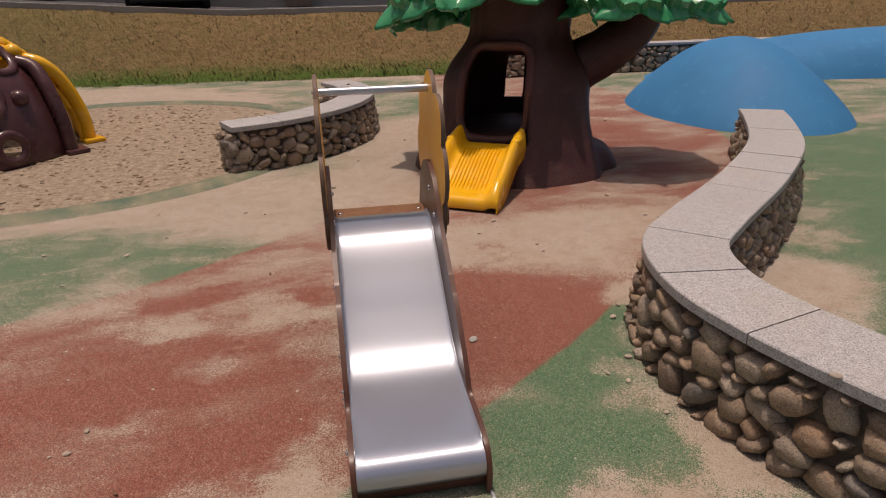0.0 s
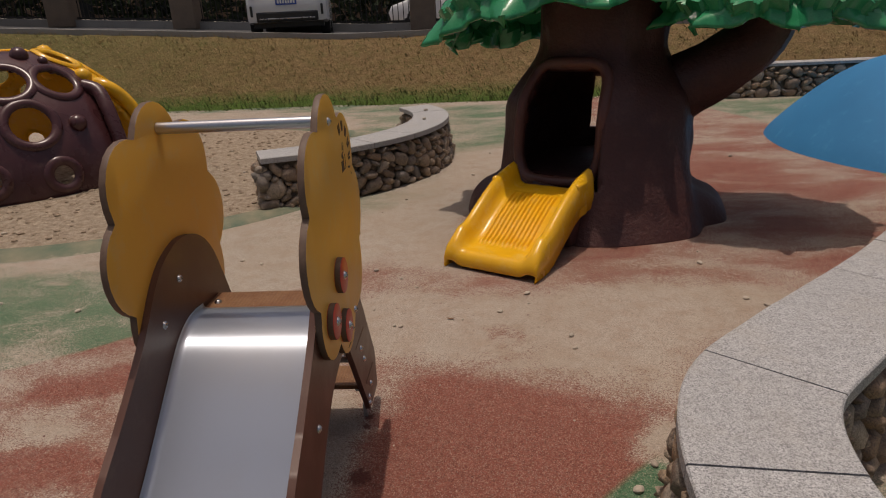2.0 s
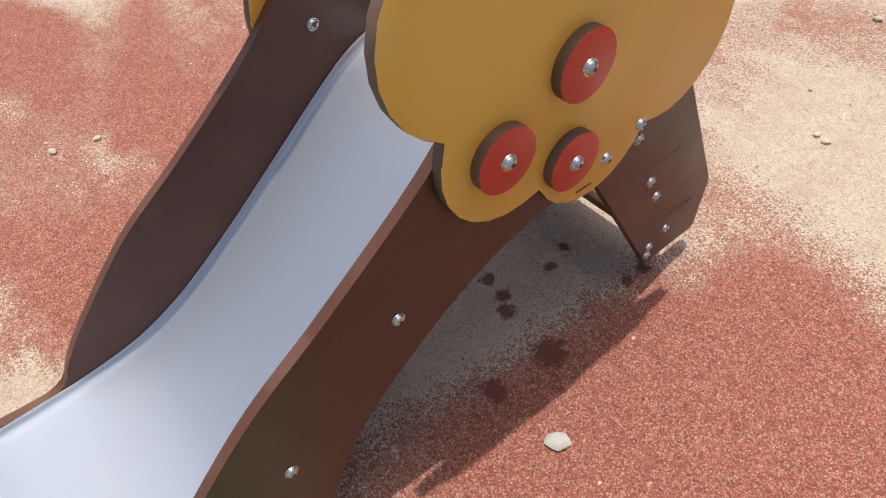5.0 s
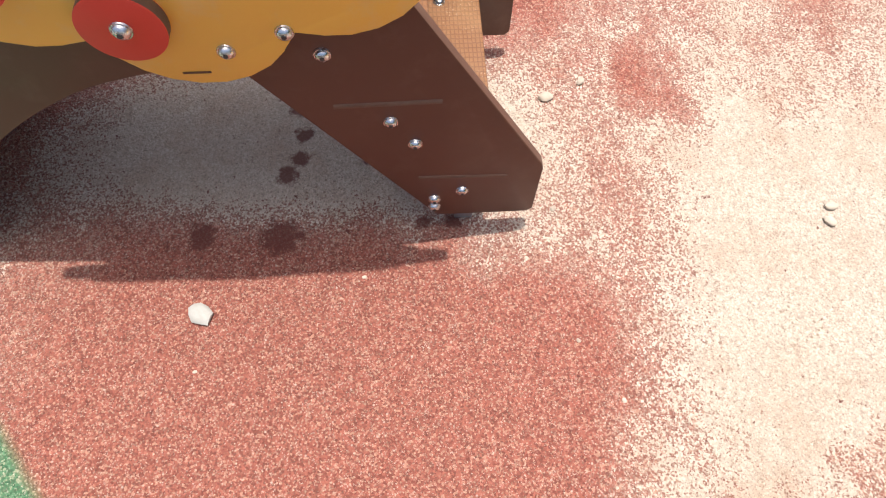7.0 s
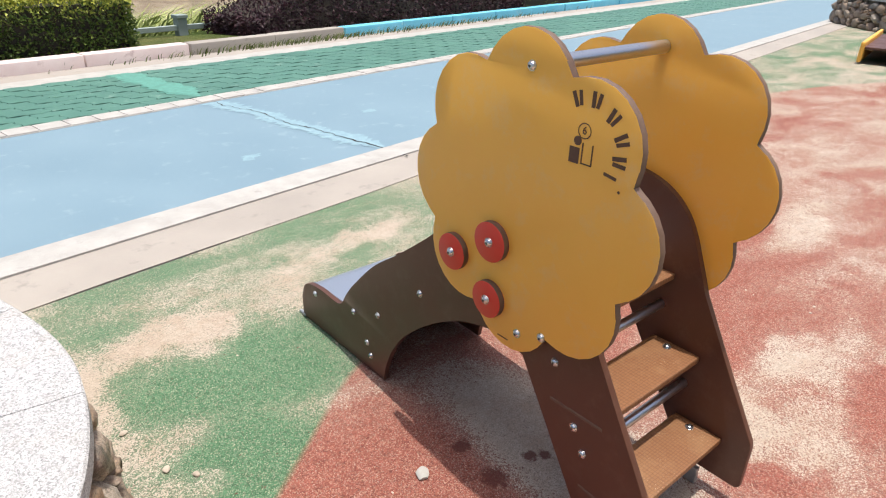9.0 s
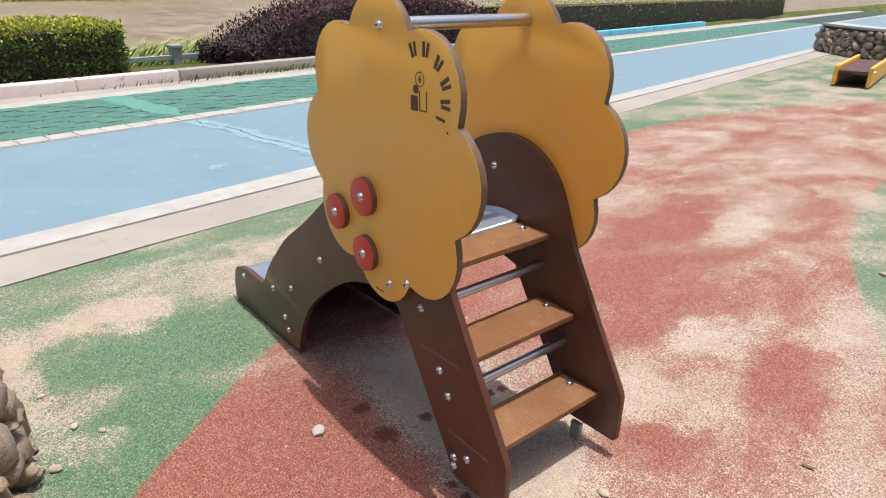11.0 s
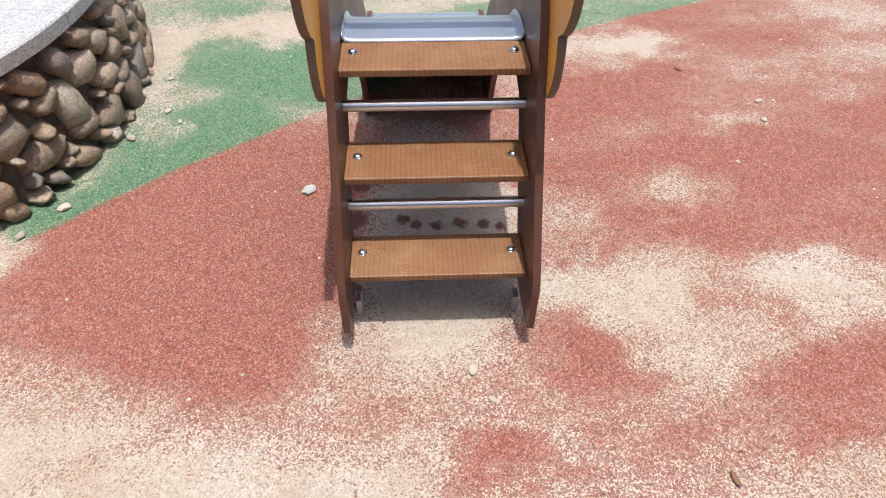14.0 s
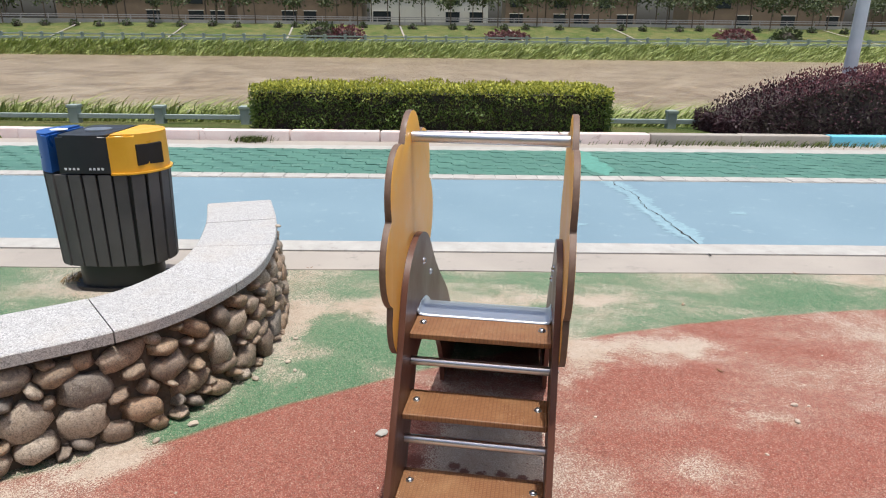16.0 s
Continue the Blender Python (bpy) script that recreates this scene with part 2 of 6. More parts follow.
def rubber_ground():
    """Poured rubber in rings of red and green, with sand blown over it."""
    n = Nodes("rubber_ground")
    p = n.vec("MULTIPLY", n.geo.outputs["Position"], (1, 1, 0))
    x, y, z = n.xyz()
    speck = n.xyz(n.cells(290))
    grain, pick = speck[0], speck[1]
    grain2 = n.noise(130, 4, 0.75)
    drift = n.noise(1.55, 4, 0.5, n.vec("MULTIPLY", p, (0.75, 1.25, 0)), 0.5)
    ripple = n.noise(3.2, 5, 0.62, n.vec("MULTIPLY", p, (0.8, 1.6, 0)), 0.3)
    wobble = n.math("MULTIPLY", n.math("SUBTRACT", n.noise(3.0, 3), 0.5), 0.05)
    r = n.math("ADD", n.vec("DISTANCE", p, (-4.4, 6.6, 0)), wobble)
    outer = n.math("ADD", n.ramp(x, -2.0, 1.0, 7.65, 7.82), n.ramp(x, 1.0, 3.4, 0.0, 0.80, True))
    red = n.math("MULTIPLY", n.ramp(n.math("SUBTRACT", outer, r), -0.012, 0.012), n.ramp(r, 5.60, 5.63))
    pit = n.math("ADD", n.vec("DISTANCE", p, (-3.0, 6.0, 0)), wobble)
    green_in = n.math("MULTIPLY", n.ramp(n.math("ADD", r, n.math("MULTIPLY", n.math("SUBTRACT", ripple, 0.5), 2.6)), 3.9, 4.3), n.ramp(x, -1.0, 0.4, 1.0, 0.0))
    rim = n.math("MULTIPLY", n.ramp(pit, 2.55, 2.58), n.ramp(pit, 2.85, 2.88, 1.0, 0.0))
    far_green = n.math("MAXIMUM", n.ramp(n.vec("DISTANCE", p, (0.2, 7.6, 0)), 1.4, 1.0), n.ramp(n.vec("DISTANCE", p, (0.7, 9.4, 0)), 1.0, 0.6))
    ring_here = n.math("MAXIMUM", n.math("MAXIMUM", n.ramp(y, 6.5, 6.2), n.ramp(x, 1.5, 1.8)), n.ramp(x, -2.5, -3.0))
    red = n.math("MULTIPLY", red, ring_here)
    inside = n.math("MAXIMUM", n.math("MAXIMUM", green_in, rim), far_green)
    mottle = n.ramp(n.noise(34, 5, 0.75), 0.32, 0.68, 0.0, 1.0)
    green_c = n.mix(n.math("ADD", n.math("MULTIPLY", grain, 0.7), n.math("MULTIPLY", mottle, 0.3)), (0.016, 0.066, 0.030), (0.100, 0.212, 0.110))
    green_c = n.mix(n.ramp(pick, 0.86, 0.91, 0, 0.5), green_c, (0.40, 0.38, 0.26))
    red_c = n.mix(n.math("ADD", n.math("MULTIPLY", grain, 0.7), n.math("MULTIPLY", mottle, 0.3)), (0.108, 0.026, 0.018), (0.305, 0.100, 0.071))
    red_c = n.mix(n.ramp(pick, 0.78, 0.88, 0, 0.36), red_c, (0.52, 0.34, 0.24))
    sand_c = n.mix(n.math("ADD", n.math("MULTIPLY", grain, 0.65), n.math("MULTIPLY", n.ramp(n.noise(150, 3, 0.7), 0.35, 0.65), 0.35)), (0.26, 0.21, 0.165), (0.55, 0.475, 0.395))
    sand_c = n.mix(n.ramp(n.noise(1.7, 4), 0.35, 0.7, 0, 0.55), sand_c, (0.36, 0.285, 0.21))
    sand_c = n.mix(n.ramp(n.noise(7.5, 6, 0.72), 0.46, 0.72, 0, 0.6), sand_c, (0.31, 0.21, 0.145))
    crumb = n.math("MULTIPLY", n.ramp(n.cells(75, None, "F1", "Distance"), 0.26, 0.14), n.ramp(n.noise(5, 4, 0.7), 0.46, 0.62, 0.0, 0.75))
    sand_c = n.mix(crumb, sand_c, (0.16, 0.11, 0.075))
    inner_c = n.mix(inside, sand_c, green_c)
    color = n.mix(n.math("MULTIPLY", n.ramp(r, 5.60, 5.63), ring_here), inner_c, green_c)
    color = n.mix(red, color, red_c)
    # sand cover: drifts by noise, more in the lee of things, less on the trodden parts
    cover = n.math("ADD", n.math("MULTIPLY", drift, 1.15), n.math("MULTIPLY", ripple, 0.55))
    cover = n.math("ADD", n.math("MULTIPLY", cover, 0.95), 0.03)
    shift = n.tree.nodes.new("ShaderNodeCombineXYZ")
    n.put(shift.inputs[0], n.math("MULTIPLY", n.math("SUBTRACT", n.noise(2.6, 4, 0.6), 0.5), 0.75))
    n.put(shift.inputs[1], n.math("MULTIPLY", n.math("SUBTRACT", n.noise(3.7, 4, 0.6), 0.5), 0.42))
    bent = n.vec("ADD", p, shift.outputs[0])
    for cx, cy, rx, ry, turn, amount in DRIFTS + RED_PATCHES + SAND_PATCHES:
        cover = n.math("ADD", cover, n.math("MULTIPLY", n.ramp(blob(n, bent if max(rx, ry) < 0.6 else p, cx, cy, rx, ry, turn), 0, 0.75, 0, 1, True), amount))
    clump = n.noise(24, 6, 0.75)
    ragged = n.math("ADD", cover, n.math("MULTIPLY", n.math("SUBTRACT", grain, 0.5), 0.36))
    ragged = n.math("ADD", ragged, n.math("MULTIPLY", n.math("SUBTRACT", grain2, 0.5), 0.40))
    ragged = n.math("ADD", ragged, n.math("MULTIPLY", n.math("SUBTRACT", n.noise(8.5, 6, 0.78), 0.5), 0.34))
    ragged = n.math("ADD", ragged, n.math("MULTIPLY", n.math("SUBTRACT", clump, 0.5), 0.34))
    sandy = n.ramp(ragged, 0.90, 0.95, 0, 0.95)
    veil = n.ramp(cover, 0.60, 0.95, 0.03, 0.40)
    lone = n.ramp(n.math("SUBTRACT", n.math("MULTIPLY", veil, 1.25), n.xyz(n.cells(380))[2]), -0.05, 0.05, 0.0, 0.36)
    color = n.mix(n.math("MULTIPLY", veil, 0.42), color, sand_c)
    color = n.mix(n.math("MAXIMUM", sandy, lone), color, sand_c)
    specks = n.ramp(n.cells(42, None, "F1", "Distance"), 0.11, 0.06)
    color = n.mix(n.math("MULTIPLY", specks, 0.5), color, (0.48, 0.42, 0.35))
    soil = n.noise(48, 6, 0.85)
    color = n.mix(n.ramp(soil, 0.52, 0.68, 0, 0.34), color, (0.075, 0.045, 0.032))
    grit = n.xyz(n.cells(520))[1]
    color = n.mix(n.ramp(grit, 0.0, 0.22, 0.45, 0.0), color, (0.10, 0.07, 0.05))
    color = n.mix(n.ramp(grit, 0.90, 1.0, 0.0, 0.35), color, (0.66, 0.58, 0.48))
    for cx, cy, rad in STAINS:
        wet = n.ramp(n.math("ADD", blob(n, p, cx, cy, rad, rad), n.math("MULTIPLY", n.math("SUBTRACT", n.noise(45, 4, 0.7), 0.5), 1.6)), 0.25, 0.55, 0, 0.85)
        color = n.mix(wet, color, (0.10, 0.03, 0.022))
    pit_sand = n.ramp(pit, 2.53, 2.56, 1.0, 0.0)
    color = n.mix(pit_sand, color, n.mix(n.ramp(n.noise(14, 6, 0.8), 0.40, 0.62), (0.30, 0.225, 0.155), (0.53, 0.43, 0.32)))
    height = n.math("ADD", n.math("MULTIPLY", n.cells(230, None, "F1", "Distance"), -1.0), n.math("MULTIPLY", grain2, 0.6))
    b = n.bump(height, 0.55, 0.0035)
    lumps = n.math("MULTIPLY", n.noise(9, 5, 0.7), pit_sand)
    return n.done(color, 0.88, 0, n.bump(lumps, 1.0, 0.10, b), Specular_IOR_Level=0.25)


# sand drifts: middle, half-widths, turn, and how much sand lies there (negative: swept clean)
DRIFTS = [(1.25, 2.15, 1.7, 0.62, 0, 0.42), (0.35, 2.15, 0.65, 0.50, 0, 0.25), (-0.6, 3.4, 2.2, 1.2, 0, 0.38), (-3.5, 2.40, 2.8, 0.90, 0, -0.17), (-2.4, 4.0, 2.2, 0.75, 0, 0.30),
          (-6.8, 4.5, 1.0, 2.0, 0, -0.25), (-2.6, -0.95, 2.4, 0.28, -9, -0.20), (2.7, 5.0, 1.0, 2.2, 0, -0.15), (5.4, 2.4, 2.6, 2.8, 0, -0.38), (3.6, 0.8, 1.7, 1.7, 0, -0.36)]
# swept or trodden places where the rubber shows
RED_PATCHES = [(0.80, 1.02, 0.85, 0.78, 0, -0.46), (0.48, 1.42, 0.35, 0.26, 0, -0.30), (-0.85, 1.15, 0.22, 0.15, 0, -0.25), (-1.02, 1.66, 0.45, 0.20, -10, -0.30), (-0.40, 1.60, 0.22, 0.11, 0, -0.22),
               (-1.26, 0.76, 0.42, 0.16, 0, -0.28), (-1.95, 0.56, 0.55, 0.22, 0, -0.30), (-0.68, 0.36, 0.48, 0.30, 0, -0.34), (0.60, 0.20, 0.45, 0.32, 20, -0.20), (0.75, 2.08, 0.25, 0.08, 0, -0.36),
               (0.72, 0.50, 0.22, 0.20, 0, -0.2), (-1.3, 0.65, 1.8, 1.0, 0, -0.19), (-0.1, 1.86, 0.25, 0.10, 0, -0.24)]
# small drifts of sand on the rubber and along the foot of the wall
SAND_PATCHES = [(0.0, 1.1, 0.30, 0.62, 0, 0.55), (-0.75, 0.95, 0.32, 0.18, 0, 0.24), (-0.88, 0.57, 0.36, 0.14, 0, 0.22), (-1.05, 1.33, 0.26, 0.14, 0, 0.24), (-1.70, 1.12, 0.40, 0.18, 0, 0.24),
                (-0.44, 1.34, 0.28, 0.20, 0, 0.26), (-0.75, -0.02, 0.45, 0.12, -12, 0.28), (-0.36, 0.20, 0.20, 0.42, 0, 0.34), (1.05, 0.72, 0.20, 0.34, 20, 0.50), (1.32, 1.20, 0.30, 0.20, -30, 0.50), (1.10, 0.02, 0.20, 0.46, 0, 0.30),
                (0.74, -0.22, 0.30, 0.22, 0, 0.30), (-0.46, -0.56, 0.48, 0.14, -9, 0.30), (2.30, 1.12, 0.55, 0.60, -40, 0.55), (2.75, 1.72, 0.50, 0.30, 45, 0.28), (-2.35, 0.75, 0.50, 0.30, 0, 0.22)]
STAINS = [(0.24, 1.055, 0.060), (0.23, 0.90, 0.045), (0.10, 1.06, 0.035), (0.06, 1.085, 0.030), (0.0, 1.09, 0.030), (-0.07, 1.08, 0.035), (0.07, 1.23, 0.024), (0.05, 1.30, 0.022),
          (0.22, 1.33, 0.024), (0.22, 1.39, 0.024), (-0.14, 1.09, 0.030), (-0.19, 1.10, 0.028)]
m_ground = rubber_ground()

SLOPE = 0.154            # the promenade runs slightly askew to the slide
ALONG = Vector((1, SLOPE, 0)).normalized()
ACROSS = Vector((ALONG.y, -ALONG.x, 0))


def strip(name, v0, v1, z0, z1, material, u0=-40.0, u1=30.0, bevel=0.0, parent=None, wavy=0.0):
    """A long flat band beside the promenade, from v0 to v1 away from the play ground's edge."""
    o = Vector((0, -0.92, 0))
    bm = bmesh.new()
    count = max(2, int((u1 - u0) / 0.5)) if wavy else 2
    rows = []
    for k in range(count):
        u = u0 + (u1 - u0) * k / (count - 1)
        w = wavy * noise.noise(Vector((u * 0.9, v0, 0)))
        rows.append([bm.verts.new(o + ALONG * u + ACROSS * v + Vector((0, 0, z))) for v, z in ((v0 + w, z0), (v0 + w, z1), (v1, z1), (v1, z0))])
    for a, b in zip(rows, rows[1:]):
        for k in range(4):
            bm.faces.new((a[k], a[(k + 1) % 4], b[(k + 1) % 4], b[k]))
    bm.faces.new(rows[0])
    bm.faces.new(rows[-1][::-1])
    if bevel:
        bmesh.ops.bevel(bm, geom=[e for e in bm.edges if all(v.co.z > z1 - 0.001 for v in e.verts) and e.calc_length() > 2], offset=bevel, segments=2, affect="EDGES")
    return part(name, bm, material, parent)


def flat(name, outline, z, material):
    bm = bmesh.new()
    bm.faces.new([bm.verts.new((x, y, z)) for x, y in outline])
    return part(name, bm, material)


play = flat("floor_play_surface", [(-30, -0.92 - 30 * SLOPE), (30, -0.92 + 30 * SLOPE), (30, 9.2), (-30, 12.8)], 0.0, m_ground)
tagged(play, "red and green poured rubber ground dusted with sand", "play surface", kind="structure")


def painted(name, a, b, worn, scale=1.2, lines=0.0):
    n = Nodes(name)
    grit = n.noise(220, 3, 0.7)
    big = n.noise(scale, 5, 0.6)
    color = n.mix(n.ramp(n.math("ADD", n.math("MULTIPLY", big, 0.7), n.math("MULTIPLY", grit, 0.3)), 0.35, 0.65), a, b)
    color = n.mix(n.ramp(n.math("ADD", n.noise(6, 6, 0.7), n.math("MULTIPLY", grit, 0.15)), 0.66, 0.78, 0, 0.75), color, worn)
    return n.done(color, n.ramp(big, 0.3, 0.7, 0.6, 0.8), 0, n.bump(grit, 0.3, 0.002), Specular_IOR_Level=0.35)


m_concrete = painted("pale_concrete", (0.275, 0.245, 0.215), (0.355, 0.32, 0.28), (0.21, 0.19, 0.17))
m_white = painted("white_line_paint", (0.31, 0.295, 0.27), (0.42, 0.405, 0.38), (0.22, 0.205, 0.19), 7)
m_blue = painted("blue_path_paint", (0.142, 0.218, 0.268), (0.172, 0.252, 0.302), (0.23, 0.31, 0.35))
m_green = painted("green_paver_paint", (0.052, 0.135, 0.106), (0.080, 0.188, 0.147), (0.19, 0.29, 0.245), 2)
m_joint = plain("dark_joint", (0.025, 0.05, 0.045), (0.045, 0.07, 0.06), 20, 0.9)
m_crackfill = painted("pale_blue_filler", (0.160, 0.250, 0.300), (0.245, 0.365, 0.410), (0.150, 0.232, 0.284), 26)
m_pink = painted("faded_pink_kerb", (0.60, 0.47, 0.45), (0.68, 0.60, 0.57), (0.38, 0.26, 0.25), 3)
m_kerbblue = painted("blue_kerb", (0.10, 0.38, 0.52), (0.16, 0.46, 0.60), (0.4, 0.45, 0.45), 2)

tagged(strip("kerb_edging", 0.0, 0.35, -0.2, 0.005, m_concrete, wavy=0.02), "pale sandy concrete edging along the play surface", "edging", kind="structure")
tagged(strip("path_line_near", 0.35, 0.56, -0.2, 0.016, m_white), "worn white line beside the blue path", "line", kind="structure")
tagged(strip("pavement_blue", 0.56, 2.66, -0.2, 0.010, m_blue), "light blue painted concrete promenade", "path", kind="structure")
tagged(strip("path_line_far", 2.66, 2.88, -0.2, 0.014, m_white), "white painted line of short bricks", "line", kind="structure")
tagged(strip("pavement_green", 2.88, 4.40, -0.2, 0.004, m_joint), "green painted interlocking paver strip with dark joints", "path", kind="structure")
tagged(strip("path_line_edge", 4.40, 4.70, -0.2, 0.014, m_white), "white painted line beside the kerb", "line", kind="structure")
tagged(strip("pavement_margin", 4.70, 5.05, -0.2, 0.010, m_concrete), "sandy concrete margin below the kerb", "path", kind="structure")


def road_rise(x):
    """The road behind the bank climbs gently towards the round bush."""
    return 0.06 * min(38.0, max(0.0, -2.0 - x))


def terrain_height(x, y):
    """Bank with the road behind the playground, river and far bank before it."""
    v = -(y - (-0.92 + SLOPE * x)) * 0.988
    edge = y - 10.6 + 0.06 * x
    h = -0.35
    if edge > -0.2:
        t = min(1.0, max(0.0, (edge + 0.05) / 2.3))
        top = 1.12 + road_rise(x)
        h = -0.05 + top * (t * t * (3 - 2 * t) * 0.5 + t * 0.5) if edge < 2.4 else top - 0.05
        if 0 < edge < 2.2:
            h += 0.08 * noise.noise(Vector((x * 0.7, y * 0.7, 0))) + 0.05 * noise.noise(Vector((x * 2.4, y * 2.4, 4)))
    elif v > 5.1:
        if v < 7.4:
            h = 0.08 - 0.06 * (v - 5.1)
        elif v < 20:
            h = -0.05 - 1.55 * min(1, (v - 7.4) / 9.0)
        elif v < 74:
            h = -1.9
        elif v < 79:
            h = -1.9 + 2.05 * (v - 74) / 5
        elif v < 94:
            h = 0.15 + 2.5 * (v - 79) / 15 + 0.15 * noise.noise(Vector((x * 0.2, y * 0.2, 0)))
        else:
            h = 2.65
    return h


def grass_ground():
    n = Nodes("bank_grass_and_earth")
    p = n.geo.outputs["Position"]
    x, y, z = n.xyz()
    big, mid, fine = n.noise(0.5, 4), n.noise(4, 5, 0.7), n.noise(45, 4, 0.7)
    dry = n.mix(n.ramp(fine, 0.3, 0.7), (0.15, 0.092, 0.045), (0.37, 0.245, 0.122))
    dry = n.mix(n.ramp(mid, 0.45, 0.7, 0, 0.6), dry, (0.185, 0.165, 0.060))
    streak = n.noise(9, 5, 0.75, n.vec("MULTIPLY", p, (0.6, 1.6, 1.6)), 0.4)
    dry = n.mix(n.ramp(streak, 0.50, 0.66, 0, 0.65), dry, (0.11, 0.070, 0.034))
    dry = n.mix(n.ramp(streak, 0.46, 0.34, 0, 0.5), dry, (0.36, 0.25, 0.14))
    lush = n.mix(n.ramp(fine, 0.3, 0.7), (0.045, 0.085, 0.018), (0.13, 0.20, 0.045))
    near = n.ramp(n.math("ADD", z, n.math("MULTIPLY", n.math("SUBTRACT", mid, 0.5), 0.5)), 0.05, 0.30, 1, 0)
    back = n.mix(n.math("MAXIMUM", near, n.ramp(x, -2, -9, 0.05, 0.42)), dry, lush)
    river = n.mix(n.ramp(n.math("ADD", n.math("MULTIPLY", big, 0.5), n.math("MULTIPLY", n.noise(1.3, 5, 0.7), 0.5)), 0.4, 0.6), (0.065, 0.098, 0.025), (0.150, 0.145, 0.055))
    return n.done(n.mix(n.ramp(y, 2, 3), river, back), 0.95, 0, n.bump(n.math("ADD", fine, mid), 0.9, 0.05), Specular_IOR_Level=0.1)


m_bank = grass_ground()


def axis_steps(spans):
    out = []
    for a, b, s in spans:
        k = max(1, round((b - a) / s))
        out += [a + (b - a) * j / k for j in range(k)]
    return out + [spans[-1][1]]


def terrain():
    xs = axis_steps([(-900, -120, 60), (-120, -24, 6), (-24, 16, 0.25), (16, 60, 4), (60, 900, 70)])
    ys = axis_steps([(-900, -130, 70), (-130, -16, 2), (-16, -5, 0.5), (-5, 9.5, 1.5), (9.5, 15, 0.2), (15, 40, 6), (40, 900, 80)])
    verts = [(x, y, terrain_height(x, y)) for y in ys for x in xs]
    w = len(xs)
    faces = [(j * w + i, j * w + i + 1, (j + 1) * w + i + 1, (j + 1) * w + i) for j in range(len(ys) - 1) for i in range(w - 1)]
    ob = raw("ground", verts, faces, m_bank, smooth=60)
    tagged(ob, "dry grass bank rising to a road and green river banks", "ground", kind="structure")


terrain()


def river_material():
    n = Nodes("muddy_river_water")
    stretch = n.vec("MULTIPLY", n.geo.outputs["Position"], (0.5, 1.2, 1))
    wave = n.noise(1.6, 5, 0.65, stretch, 0.3)
    big = n.noise(0.08, 4)
    streak = n.noise(0.6, 6, 0.8, n.vec("MULTIPLY", n.geo.outputs["Position"], (1.0, 0.55, 1)), 0.4)
    silt_and_gleam = n.mix(n.ramp(big, 0.35, 0.65), (0.195, 0.135, 0.073), (0.265, 0.195, 0.115))
    # pale and dark streaks put the ripples' gleam and shade into the colour
    silt_and_gleam = n.mix(n.ramp(streak, 0.46, 0.60, 0.0, 0.8), silt_and_gleam, (0.37, 0.295, 0.20))
    silt_and_gleam = n.mix(n.ramp(streak, 0.46, 0.36, 0.0, 0.8), silt_and_gleam, (0.135, 0.092, 0.05))
    return n.done(silt_and_gleam, 0.28, 0, n.bump(wave, 1.0, 0.22), Specular_IOR_Level=0.3)


tagged(strip("water_river", 9.0, 78.0, -1.5, -1.30, river_material(), -260, 260), "wide brown muddy river with small ripples", "river", kind="structure")


# ---------------------------------------------------------------- the toddler slide
BOARD = spline([(0, -0.035, 0.135), (0, 0.0, 0.168), (0, 0.10, 0.186), (0, 0.235, 0.186), (0, 0.275, 0.235), (0, 0.33, 0.302), (0, 0.46, 0.430),
                (0, 0.60, 0.530), (0, 0.76, 0.655), (0, 0.87, 0.765), (0, 0.95, 0.818), (0, 1.06, 0.842), (0, 1.17, 0.815), (0, 1.25, 0.745),
                (0, 1.305, 0.630), (0, 1.335, 0.555)], 0.018)
ARCH = spline([(0, 1.115, 0.455), (0, 1.03, 0.470), (0, 0.95, 0.458), (0, 0.87, 0.430), (0, 0.76, 0.365), (0, 0.635, 0.262), (0, 0.555, 0.155), (0, 0.515, 0.06), (0, 0.505, 0.0)], 0.018)


def side_outline():
    top = [(p.y, p.z) for p in BOARD]
    return [(-0.05, 0.004), (-0.052, 0.09)] + top + [(1.533, 0.215), (1.537, 0.20), (1.536, 0.065), (1.526, 0.055), (1.365, 0.055), (1.355, 0.06)] + [(p.y, p.z) for p in ARCH]


def flower_outline(cy=1.075, cz=0.845, step=9):
    """Eight round petals in a ring, slightly taller than wide."""
    out = []
    for k in range(8):
        a0 = radians(90 - 22.5 + 45 * k)
        a1 = a0 + radians(45)
        p0 = Vector((math.cos(a0) * 0.318, math.sin(a0) * 0.322))
        p1 = Vector((math.cos(a1) * 0.318, math.sin(a1) * 0.322))
        mid, out_dir = (p0 + p1) / 2, ((p0 + p1) / 2).normalized()
        half, sag = (p1 - p0).length / 2, 0.083
        rad = (half * half + sag * sag) / (2 * sag)
        c = mid + out_dir * (sag - rad)
        s0 = math.atan2((p0 - c).y, (p0 - c).x)
        s1 = math.atan2((p1 - c).y, (p1 - c).x)
        if s1 < s0:
            s1 += 2 * math.pi
        for j in range(step):
            s = s0 + (s1 - s0) * j / step
            out.append((cy + (c.x + math.cos(s) * rad) * 0.965, cz + (c.y + math.sin(s) * rad) * 1.0))
    return out


def panel(bm_sign, parent):
    """A flower board: yellow faces, dark core shown along the cut edge."""
    o = flower_outline()
    x0, x1 = (0.236, 0.254) if bm_sign > 0 else (-0.239, -0.221)
    bm = plate(o, x0, x1, 0.0015)
    mesh_ob = part("flower_panel", bm, m_yellow, parent, "yellow flower-shaped board with dark cut edge", 35)
    mesh_ob.data.materials.append(m_edge)
    for f in mesh_ob.data.polygons:
        if abs(f.normal.x) < 0.5:
            f.material_index = 1
    return mesh_ob


